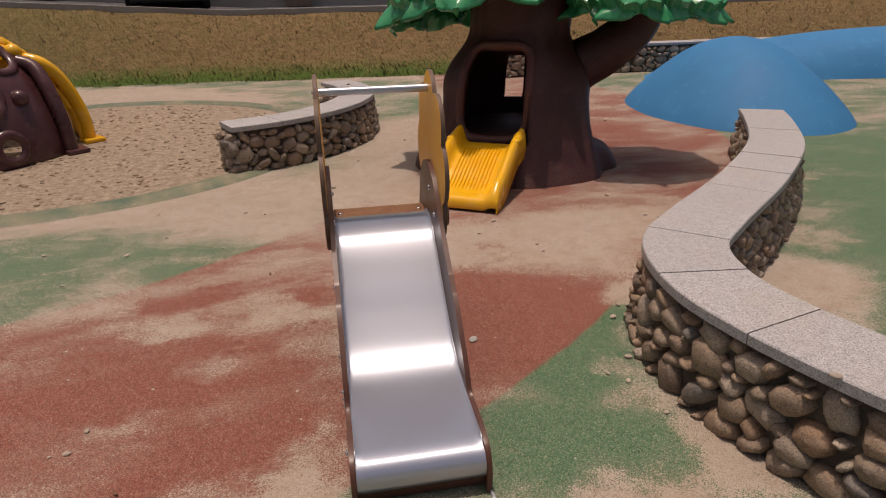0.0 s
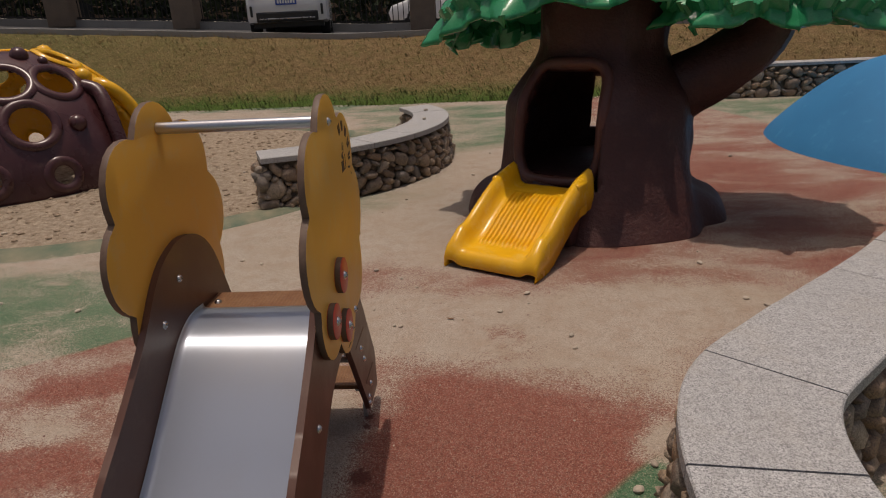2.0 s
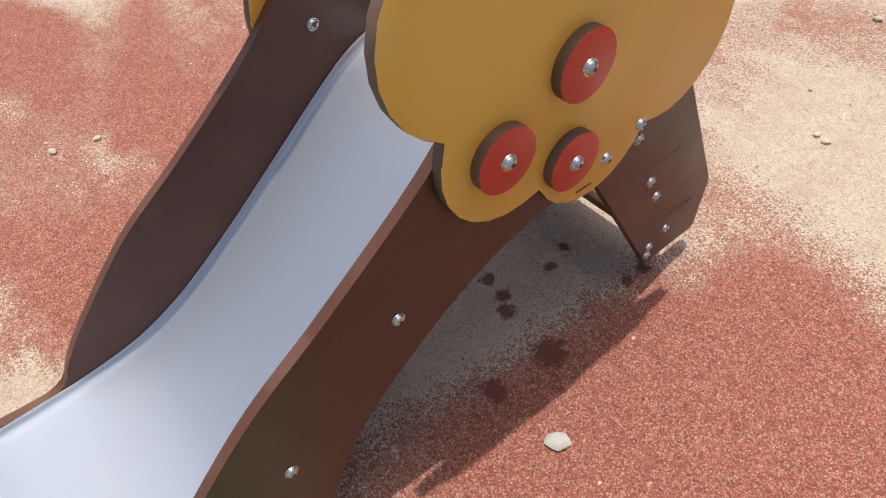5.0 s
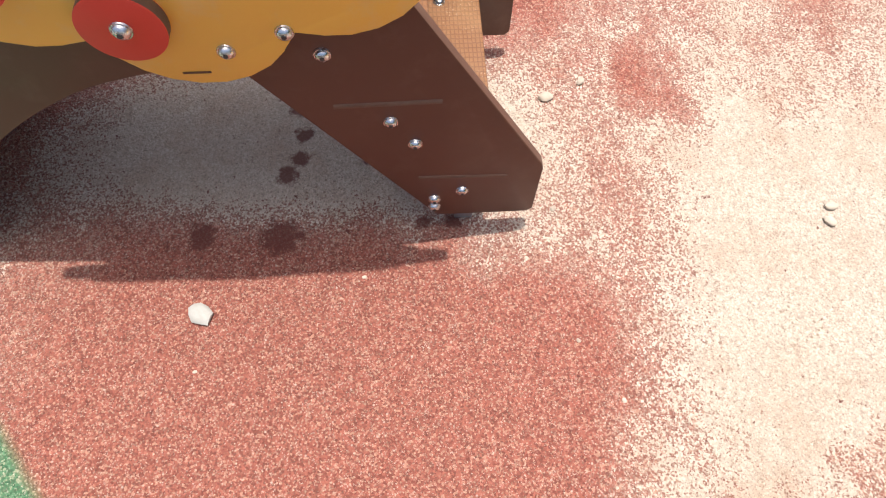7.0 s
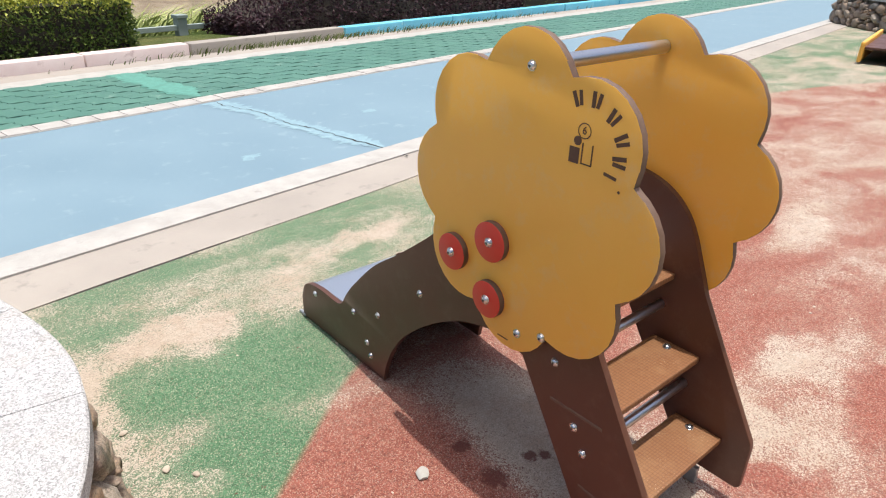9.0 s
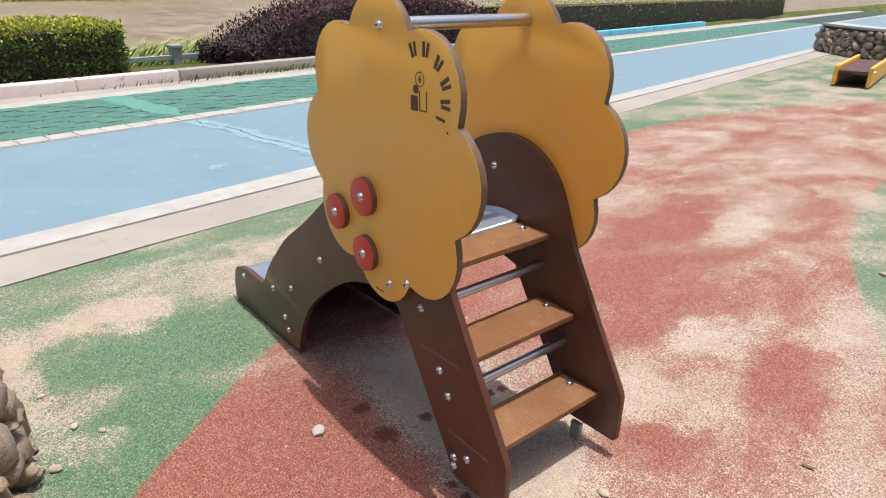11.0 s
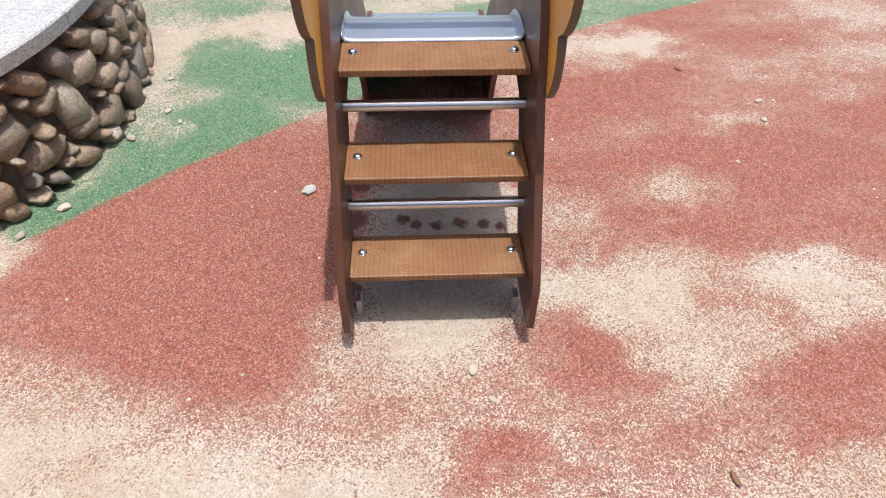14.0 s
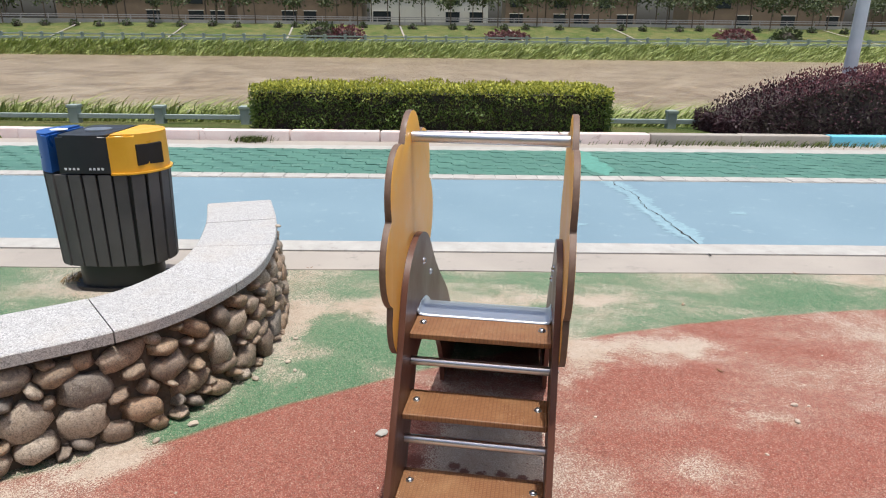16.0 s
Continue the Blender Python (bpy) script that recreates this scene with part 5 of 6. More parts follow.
def hedge(label, u0, u1, v0, v1, top, material, count, seed, mounded=False):
    rng = random.Random(seed)
    h = thing("hedge", label, "hedge", group="hedges")
    spots = []
    for _ in range(count):
        u, v = rng.uniform(u0, u1), rng.uniform(v0, v1)
        tu = (u - u0) / (u1 - u0) * 2 - 1
        tall = top * (1 - (abs(tu) ** 2.6 * 0.75 if mounded else 0.05 * abs(tu) ** 8)) + 0.07 * noise.noise(Vector((u * 2.5, v * 2.5, seed)))
        pick = rng.random()
        if pick < 0.45:
            p, n = on_path(u, v, tall * rng.uniform(0.86, 1.06)), (0, 0, 1)
        elif pick < 0.85:
            z = rng.uniform(0.0, 1.0)
            p, n = on_path(u, v0 + 0.10 * rng.random() + 0.10 * noise.noise(Vector((u * 3, z * 3, seed))) + (0.25 * z * z if mounded else 0.03), 0.05 + tall * z * 0.95), -ACROSS
        else:
            z = rng.random()
            e = rng.random() < 0.5
            p, n = on_path((u0 if e else u1) + (0.08 if e else -0.08) * rng.random(), v, top * (0.3 if mounded else 1) * z), (-ALONG if e else ALONG)
        spots.append((p, n))
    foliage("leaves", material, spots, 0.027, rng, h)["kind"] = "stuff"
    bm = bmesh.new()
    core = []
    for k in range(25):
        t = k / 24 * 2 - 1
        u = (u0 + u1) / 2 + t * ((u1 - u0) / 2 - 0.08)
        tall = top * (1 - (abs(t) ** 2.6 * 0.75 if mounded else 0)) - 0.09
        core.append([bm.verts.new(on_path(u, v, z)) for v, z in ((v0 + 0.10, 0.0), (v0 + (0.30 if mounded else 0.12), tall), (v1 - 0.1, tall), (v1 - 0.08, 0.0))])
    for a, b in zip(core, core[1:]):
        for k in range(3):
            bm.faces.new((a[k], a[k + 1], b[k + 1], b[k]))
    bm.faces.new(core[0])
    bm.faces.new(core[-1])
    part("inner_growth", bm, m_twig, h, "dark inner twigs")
    return h


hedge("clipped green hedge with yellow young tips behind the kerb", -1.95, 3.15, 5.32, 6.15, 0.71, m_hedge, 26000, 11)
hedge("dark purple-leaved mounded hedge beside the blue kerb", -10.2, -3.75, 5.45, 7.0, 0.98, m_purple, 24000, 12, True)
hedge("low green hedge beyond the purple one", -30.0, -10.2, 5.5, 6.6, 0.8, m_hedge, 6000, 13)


def blades(name, label, area, count, size, material, seed, lean=0.5, wide=0.02):
    """Long narrow leaves of grass, bent by the wind."""
    rng = random.Random(seed)
    verts, faces = [], []
    for _ in range(count):
        p = area(rng)
        if p is None:
            continue
        h = size * rng.uniform(0.5, 1.3)
        a = rng.uniform(0, 2 * math.pi)
        bend = Vector((math.cos(a) * 0.5 - 0.6, math.sin(a) * 0.4, 0)) * lean * h
        side = Vector((math.sin(a), -math.cos(a), 0)) * wide * rng.uniform(0.6, 1.3)
        b = len(verts)
        verts += [p - side, p + side, p + bend * 0.35 + Vector((0, 0, h * 0.65)) + side * 0.8, p + bend * 0.35 + Vector((0, 0, h * 0.65)) - side * 0.8, p + bend + Vector((0, 0, h * 0.95))]
        faces += [(b, b + 1, b + 2, b + 3), (b + 3, b + 2, b + 4)]
    ob = raw(name, verts, faces, material)
    return tagged(ob, label, "grass", kind="stuff")


def area_path(u0, u1, v0, v1):
    def pick(rng):
        p = on_path(rng.uniform(u0, u1), v0 + (v1 - v0) * rng.random())
        return Vector((p.x, p.y, terrain_height(p.x, p.y) - 0.02))
    return pick


blades("river_grass", "lush green reeds on the near river bank", area_path(-22, 14, 7.35, 12.0), 20000, 0.42, m_grass, 21, 2.0, 0.016)
blades("river_reeds", "green reeds along the far river bank", area_path(-95, 70, 73.0, 78.8), 18000, 0.75, m_grass, 22, 2.2, 0.08)
blades("kerb_weeds", "small weeds growing along the kerb foot", lambda r: on_path(r.choice((r.gauss(-4.2, 1.2), r.gauss(-7, 2.0), r.gauss(3.05, 0.10))), r.gauss(4.97, 0.06), 0.01), 1300, 0.075, m_tuft, 23, 1.3, 0.006)


blades("bin_foot_grass", "dry grass stalks beside the litter bin foot", lambda r: Vector((r.gauss(2.58, 0.05), r.gauss(-0.30, 0.05), 0.0)), 70, 0.06, m_dryt, 27, 3.0, 0.003)


def bank_area(lo, hi, thin=1.0, span=(-20, 14)):
    def pick(rng):
        x = rng.uniform(*span)
        e = lo + (hi - lo) * rng.random() ** thin
        y = 10.6 - 0.06 * x + e
        return Vector((x, y, terrain_height(x, y) - 0.01))
    return pick


blades("bank_foot_grass", "green grass tufts along the foot of the bank", bank_area(-0.08, 0.45, 1.8), 8000, 0.085, m_tuft, 24, 0.8, 0.007)
blades("bank_dry_grass", "short dry brown grass on the bank", bank_area(0.3, 2.35, 1.0, (-16, 14)), 11000, 0.055, m_dryt, 25, 1.2, 0.008)
blades("bank_green_grass", "scattered green tufts on the dry bank", bank_area(0.3, 2.35, 1.0, (-20, 6)), 4200, 0.055, m_tuft, 26, 1.0, 0.006)


# ---------------------------------------------------------------- river railings, lamp post and the far bank
m_rail = painted("grey_green_concrete_rail", (0.22, 0.27, 0.25), (0.30, 0.35, 0.33), (0.18, 0.20, 0.19), 3)
m_pole = plain("pale_grey_pole_paint", (0.50, 0.53, 0.58), (0.58, 0.60, 0.65), 5, 0.45)


def railing(label, v, u0, u1, gap, ground, top, post, rails, panel_z=None):
    r = thing("railing", label, "railing")
    n = int((u1 - u0) / gap)
    for k in range(n + 1):
        p = on_path(u0 + k * gap, v)
        bm = box((post, post, top - ground), (p.x, p.y, (top + ground) / 2), post * 0.08, turn=Matrix.Rotation(PATH_TURN, 4, "Z"))
        box((post * 1.2, post * 1.2, post * 0.35), (p.x, p.y, top), post * 0.06, bm, Matrix.Rotation(PATH_TURN, 4, "Z"))
        part("post", bm, m_rail, r)
    for z, t in rails:
        a, b = on_path(u0, v), on_path(u1, v)
        m = (a + b) / 2
        part("rail", box(((b - a).length, t, t), (m.x, m.y, z), t * 0.1, turn=Matrix.Rotation(PATH_TURN, 4, "Z")), m_rail, r)
    return r


railing("low grey-green concrete railing on the near bank", 7.0, -19.0, 12.2, 1.42, -0.35, 0.24, 0.15, ((0.08, 0.075), (-0.14, 0.06)))
railing("grey concrete railing along the far bank", 79.6, -100, 80, 2.5, -0.1, 1.18, 0.30, ((1.0, 0.16), (0.55, 0.30), (0.2, 0.12)))


def lamp_post():
    p = Vector((-4.9, -8.4, -0.2))
    l = thing("street_lamp", "pale grey steel lamp post behind the purple hedge", "street lamp", tuple(p))
    part("base_plate", box((0.4, 0.4, 0.03), (0, 0, 0.015), 0.004), m_pole, l)
    part("pole", tube((0, 0, 0.02), (0.0, 0, 7.0), 0.105, 0.06, 20), m_pole, l, "", 40)
    part("arm", tube((0, 0, 6.9), (1.2, 0, 7.2), 0.04, 0.03, 12), m_pole, l, "", 40)
    part("lamp_head", box((0.6, 0.22, 0.09), (1.4, 0, 7.22), 0.03), m_pole, l)


lamp_post()

m_wallpale = painted("pale_render", (0.55, 0.52, 0.47), (0.62, 0.59, 0.54), (0.40, 0.37, 0.33), 0.4)
m_walltan = painted("brown_earth_and_brick", (0.16, 0.11, 0.075), (0.24, 0.17, 0.12), (0.10, 0.075, 0.055), 0.3)
m_asphalt = plain("grey_asphalt", (0.055, 0.055, 0.056), (0.085, 0.084, 0.082), 1.5, 0.85, 0, 120, 0.5, 0.006)
m_glassdark = plain("dark_window", (0.02, 0.025, 0.03), (0.035, 0.04, 0.045), 2, 0.12)
m_trunk = plain("tree_bark", (0.09, 0.065, 0.045), (0.15, 0.115, 0.085), 12, 0.9, 0, 60, 0.8, 0.01)

# far promenade road, guard rail and buildings
tagged(strip("road_far", 94.0, 103.0, 2.0, 2.72, m_asphalt, -260, 220), "grey road along the far bank", "road", kind="structure")

tagged(strip("kerb_far", 93.55, 94.0, 2.0, 3.0, m_white, -200, 170), "white concrete kerb along the far road", "kerb", kind="structure")


def far_guard():
    g = thing("guard_rail", "long white metal guard rail on the far bank", "guard rail")
    for z in (3.35, 3.62):
        a, b = on_path(-150, 95.5), on_path(130, 95.5)
        m = (a + b) / 2
        part("rail", box(((b - a).length, 0.08, 0.14), (m.x, m.y, z), 0.0, turn=Matrix.Rotation(PATH_TURN, 4, "Z")), m_white, g)
    for k in range(70):
        p = on_path(-150 + k * 4, 95.5)
        part("post", box((0.12, 0.12, 1.0), (p.x, p.y, 3.2)), m_white, g)


far_guard()


def far_building(label, u, v, wide, deep, high, material, bays, seed):
    rng = random.Random(seed)
    c = on_path(u, v, 2.65)
    b = thing("building", label, "building", tuple(c), math.degrees(PATH_TURN), "far buildings")
    part("wall", box((wide, deep, high), (0, 0, high / 2), 0.05), material, b)
    part("roof", box((wide + 0.8, deep + 0.8, 0.35), (0, 0, high + 0.18), 0.05), m_walltan, b)
    for k in range(bays):
        x = -wide / 2 + wide * (k + 0.5) / bays
        w = wide / bays * rng.uniform(0.5, 0.75)
        for z0, h in ((0.1, 2.6), (3.9, 1.6))[:1 + k % 2]:
            if rng.random() < 0.35:
                continue
            win = part("window", box((w, 0.12, h), (x, deep / 2 + 0.02, z0 + h / 2), 0.02), m_glassdark, b)
            part("frame", box((w + 0.2, 0.10, 0.14), (x, deep / 2 + 0.06, z0 + h), 0.02), m_wallpale, win)


for u, wide, mat, label, s in ((-62, 30, m_walltan, "brown low building on the far bank", 1), (-25, 26, m_walltan, "brown brick building on the far bank", 2), (3, 22, m_wallpale, "pale building with dark shopfronts across the river", 3),
                               (28, 24, m_walltan, "brown earth-coloured building on the far bank", 4), (60, 34, m_walltan, "long brown building across the river", 5), (-105, 40, m_walltan, "far brown building across the river", 6)):
    far_building(label, u, 128 + (s % 3) * 4, wide, 9, 8.5, mat, max(3, int(wide / 4)), s)


def small_tree(label, at, tall, crown, seed, material, count=420, group="far trees", leaf=0.22):
    rng = random.Random(seed)
    t = thing("tree", label, "tree", tuple(at), 0, group)
    bm = tube((0, 0, -0.1), (0.05, 0.03, tall * 0.62), 0.045 * tall / 3, 0.025 * tall / 3, 8)
    for k in range(5):
        a = k * 1.3 + seed
        z = tall * (0.42 + 0.05 * k)
        tube((0.03, 0.02, z), (math.cos(a) * crown * 0.6, math.sin(a) * crown * 0.6, z + tall * 0.22), 0.018 * tall / 3, 0.006, 6, bm)
    part("trunk", bm, m_trunk, t)
    spots = []
    for _ in range(count):
        k = rng.randrange(5)
        a = k * 1.3 + seed
        c = Vector((math.cos(a) * crown * 0.5, math.sin(a) * crown * 0.5, tall * (0.62 + 0.06 * k)))
        d = Vector((rng.gauss(0, 1), rng.gauss(0, 1), rng.gauss(0, 0.8)))
        spots.append((c + d * crown * 0.30, d.normalized()))
    foliage("crown", material, spots, leaf, rng, t)
    return t


m_fartree = leaf_material("far_tree_leaf", (0.045, 0.065, 0.025), (0.13, 0.16, 0.06))
rng_far = random.Random(77)
for k in range(34):
    u = -95 + k * 4.9 + rng_far.uniform(-1.4, 1.4)
    v = 92.5 + rng_far.uniform(-0.7, 0.7)
    p = on_path(u, v)
    p.z = terrain_height(p.x, p.y)
    small_tree("young tree on the far river bank", p, rng_far.uniform(4.2, 6.8), rng_far.uniform(1.1, 2.1), k, m_fartree, 420, leaf=0.20)
for k in range(48):
    p = on_path(-105 + k * 3.9 + rng_far.uniform(-2, 2), 108 + rng_far.uniform(-2, 3), 2.6)
    small_tree("leafy tree beyond the far road", p, rng_far.uniform(6, 9), rng_far.uniform(2.2, 3.6), k + 60, m_fartree, 650, leaf=0.34)


def shrub(label, at, rx, ry, rz, seed, material, count, leaf, group="shrubs"):
    rng = random.Random(seed)
    s = thing("bush", label, "bush", tuple(at), 0, group)
    spots = [lump(rng, 0, 0, 0, rx, ry, rz, seed) for _ in range(count)]
    foliage("leaves", material, spots, leaf, rng, s)["kind"] = "stuff"
    bm = bmesh.new()
    bmesh.ops.create_icosphere(bm, subdivisions=2, radius=1.0, matrix=Matrix.Diagonal((rx * 0.62, ry * 0.62, rz * 0.66, 1)))
    part("twigs", bm, m_twig, s, "dark inner twigs", 60)
    return s


for k in range(40):
    u = -92 + k * 4.0 + rng_far.uniform(-1, 1)
    p = on_path(u, 90.4 + rng_far.uniform(-0.4, 0.4))
    p.z = terrain_height(p.x, p.y)
    shrub("small clipped ball shrub on the far slope", p, 0.62, 0.62, 0.75, k, m_fartree, 130, 0.16)
for u, v, rx, rz, mat, label in ((16, 83, 3.2, 2.3, m_fartree, "broad green shrub on the far slope"), (12.5, 82, 2.6, 1.9, m_purple, "reddish shrub on the far slope"), (-38, 84.5, 3.0, 1.6, m_purple, "dark reddish shrub on the far slope"),
                                 (-45, 85, 2.4, 1.7, m_fartree, "round green shrub on the far slope"), (-8, 84, 3.4, 1.1, m_purple, "low reddish shrub on the far slope"), (-66, 84, 3.0, 1.6, m_fartree, "green shrub mass on the far slope")):
    p = on_path(u, v)
    p.z = terrain_height(p.x, p.y) - 0.1
    shrub(label, p, rx, rx * 0.7, rz, int(u * 3 + 400), mat, 700, 0.22)
for k in range(9):
    a, b = on_path(-70 + k * 15, 80.6), on_path(-68.5 + k * 15, 92)
    line = [a.lerp(b, t / 12) for t in range(13)]
    bm = bmesh.new()
    prev = None
    for p in line:
        z = terrain_height(p.x, p.y) + 0.12
        pair = bm.verts.new((p.x - 0.12, p.y, z)), bm.verts.new((p.x + 0.12, p.y, z))
        if prev:
            bm.faces.new((prev[0], prev[1], pair[1], pair[0]))
        prev = pair
    tagged(part("pavement_steps", bm, m_concrete), "narrow pale stair strip up the far slope", "steps", kind="structure")

# ---------------------------------------------------------------- road, fence, vehicles and trees behind the bank
ROAD_Z = 1.09


def road_band(name, y0, y1, z0, z1, material, label, category):
    bm = bmesh.new()
    rows = [[bm.verts.new((x, y - 0.06 * x, z + (road_rise(x) if z > 0.7 else 0.0))) for y, z in ((y0, z0), (y0, z1), (y1, z1), (y1, z0))] for x in (-70, -40, -2, 45)]
    for p, q in zip(rows, rows[1:]):
        for k in range(4):
            bm.faces.new((p[k], p[(k + 1) % 4], q[(k + 1) % 4], q[k]))
    bm.faces.new(rows[0])
    bm.faces.new(rows[-1][::-1])
    tagged(part(name, bm, material), label, category, kind="structure")


m_kerbgrey = painted("grey_road_kerb", (0.24, 0.23, 0.215), (0.31, 0.30, 0.28), (0.17, 0.16, 0.15), 1.5)
road_band("kerb_road", 12.85, 13.05, 0.6, 1.17, m_kerbgrey, "long grey concrete kerb above the grass bank", "kerb")
road_band("road_parking", 13.05, 18.4, 0.6, ROAD_Z, m_asphalt, "grey asphalt parking road", "road")
road_band("path_behind", 18.4, 30.0, 0.6, ROAD_Z + 0.1, m_concrete, "pale pavement behind the iron fence", "pavement")
m_iron = plain("black_iron_fence", (0.012, 0.012, 0.013), (0.025, 0.025, 0.026), 20, 0.5, 0.2)
m_pillar = plain("brown_stone_pillar", (0.17, 0.125, 0.09), (0.24, 0.18, 0.13), 4, 0.85, 0, 60, 0.6, 0.01)


def iron_fence():
    f = thing("iron_fence", "black iron railing with upright bars beside the road", "fence")
    def run(name, wide, z0, z1, material, label=""):
        bm = bmesh.new()
        rows = [[bm.verts.new((x, 17.6 - 0.06 * x + across, ROAD_Z + road_rise(x) + z)) for across, z in ((-wide, z0), (-wide, z1), (wide, z1), (wide, z0))] for x in (-48, -40, -2, 32)]
        for p, q in zip(rows, rows[1:]):
            for k in range(4):
                bm.faces.new((p[k], p[(k + 1) % 4], q[(k + 1) % 4], q[k]))
        bm.faces.new(rows[0])
        bm.faces.new(rows[-1][::-1])
        part(name, bm, material, f, label)

    for z in (0.25, 1.75):
        run("rail", 0.02, z - 0.025, z + 0.025, m_iron)
    bm = bmesh.new()
    for k in range(520):
        x = -45 + k * 0.145
        box((0.022, 0.022, 1.9), (x, 17.6 - 0.06 * x, ROAD_Z + road_rise(x) + 1.0), 0, bm)
    part("infill", bm, m_iron, f, "thin upright iron bars")["kind"] = "stuff"
    run("plinth", 0.15, -0.05, 0.21, m_kerbgrey, "low grey plinth")
    for x in (-26, -18.5, -10.9, -7.25, -0.67, 5.9, 12.5):
        p = thing("gate_pillar", "square brown stone pillar of the fence", "pillar", (x, 17.5 - 0.06 * x, ROAD_Z + road_rise(x)), 0, "fence pillars")
        part("shaft", box((0.66, 0.66, 2.6), (0, 0, 1.3), 0.03), m_pillar, p)
        part("cap", box((0.85, 0.85, 0.14), (0, 0, 2.66), 0.03), m_pillar, p)


iron_fence()

m_carwhite = plain("white_car_paint", (0.62, 0.63, 0.64), (0.68, 0.69, 0.70), 3, 0.22, 0, 400, 0.02, 0.0005, 0.05, Coat_Weight=0.6)
m_cardark = plain("dark_grey_car_paint", (0.03, 0.034, 0.036), (0.045, 0.05, 0.052), 3, 0.28, 0.1, 400, 0.02, 0.0005, 0.05, Coat_Weight=0.5)
m_rubber = plain("tyre_rubber", (0.016, 0.016, 0.016), (0.028, 0.028, 0.028), 20, 0.85)
m_taillight = plain("red_tail_light", (0.30, 0.012, 0.014), (0.38, 0.02, 0.02), 10, 0.2)
m_plate = plain("blue_number_plate", (0.02, 0.07, 0.32), (0.03, 0.09, 0.38), 10, 0.4)
m_rim = plain("alloy_rim", (0.40, 0.40, 0.41), (0.5, 0.5, 0.5), 10, 0.3, 0.9)


def car(label, x, y, turn, paint, tall=1.46, long=4.6, square=0.0):
    """A saloon or van: shaped body, glass house, wheels, lights, bumper and plate. Local y runs forward from the tail."""
    c = thing("car", label, "car", (x, y, ROAD_Z + road_rise(x)), turn, "parked vehicles")
    w = 0.89
    side = [(0.04, 0.30), (0.0, 0.45), (0.02, 0.78), (0.10, 0.98), (0.45 - 0.3 * square, 1.02), (1.0, 1.0), (3.2, 0.96), (4.0, 0.86), (long - 0.1, 0.70), (long, 0.50), (long - 0.06, 0.28)]
    for cy in (long - 0.85, 0.85):
        side += [(cy + 0.36, 0.26)] + [(cy + 0.36 * math.cos(a), 0.30 + 0.36 * math.sin(a)) for a in np.linspace(0.1, math.pi - 0.1, 9)] + [(cy - 0.36, 0.26)]
    bm = plate(side, -w, w, 0.07)
    for v in bm.verts:
        if v.co.z > 0.75:
            v.co.x *= 1 - 0.10 * (v.co.z - 0.75) / 0.3
        if v.co.y < 0.4:
            v.co.x *= 1 - 0.07 * (0.4 - v.co.y) / 0.4
    part("body", bm, paint, c, "", 40)
    house = [(0.50 - 0.42 * square, 0.98), (1.25 - 1.05 * square, tall - 0.03), (2.3, tall), (2.7, tall - 0.05), (3.45, 0.96)]
    bm = plate(house, -0.70, 0.70, 0.06)
    for v in bm.verts:
        if v.co.z < 1.1:
            v.co.x *= 1.13
    glass = part("glass_house", bm, m_glassdark, c, "dark tinted windows", 40)
    part("roof", plate([(1.3 - 1.05 * square, tall - 0.01), (2.25, tall + 0.025), (2.7, tall - 0.015), (2.3, tall - 0.03), (1.35 - 1.05 * square, tall - 0.04)], -0.66, 0.66, 0.012), paint, c, "", 40)
    for sx in (-1, 1):
        part("pillar", tube((0.76 * sx, 0.56 - 0.42 * square, 1.0), (0.685 * sx, 1.3 - 1.05 * square, tall - 0.02), 0.05, seg=8), paint, glass)
        part("tail_light", box((0.34, 0.10, 0.13), (0.62 * sx, 0.05, 0.86), 0.03), m_taillight, c, "red tail light")
        for cy in (0.85, long - 0.85):
            wheel = part("wheel", tube((0.66 * sx, cy, 0.31), (0.875 * sx, cy, 0.31), 0.31, seg=28, bevel=0.03), m_rubber, c, "black tyre", 40)
            part("rim", tube((0.80 * sx, cy, 0.31), (0.882 * sx, cy, 0.31), 0.20, seg=20), m_rim, wheel, "alloy rim")
        part("mirror", box((0.20, 0.10, 0.13), (0.98 * sx, 3.05, 1.02), 0.03), paint, c)
        part("vent_trim", box((0.05, 0.05, 0.22), (0.74 * sx, -0.005, 0.52), 0.015), m_black, c)
    part("lower_bumper", box((1.30, 0.08, 0.20), (0, 0.015, 0.40), 0.03), m_black, c, "black lower bumper")
    part("bumper_trim", box((1.16, 0.03, 0.025), (0, -0.032, 0.36), 0.008), m_rim, c, "thin bright trim")
    part("underbody", box((1.5, long - 0.4, 0.14), (0, long / 2, 0.24), 0.02), m_black, c)
    plate_ = part("number_plate", box((0.44, 0.012, 0.14), (0, -0.006, 0.70), 0.004), m_plate, c, "blue number plate with plain bars")
    for k in range(7):
        part("bar", box((0.036, 0.004, 0.075), (-0.165 + k * 0.055, -0.0135, 0.70)), m_symbol, plate_)
    return c


car("white saloon parked with its tail to the bank", -3.3, 13.75, 11, m_carwhite)
car("white saloon behind the iron fence", 2.6, 21.5, 92, m_carwhite)
car("dark grey van parked beside the road", -11.6, 14.6, 62, m_cardark, 1.75, 4.7, 1.0)
car("dark saloon parked beside the road", -17.5, 15.2, 75, m_cardark)
car("white saloon parked far along the road", -23.5, 15.4, 80, m_carwhite)
car("dark saloon parked under the trees", 9.5, 14.6, 85, m_cardark)


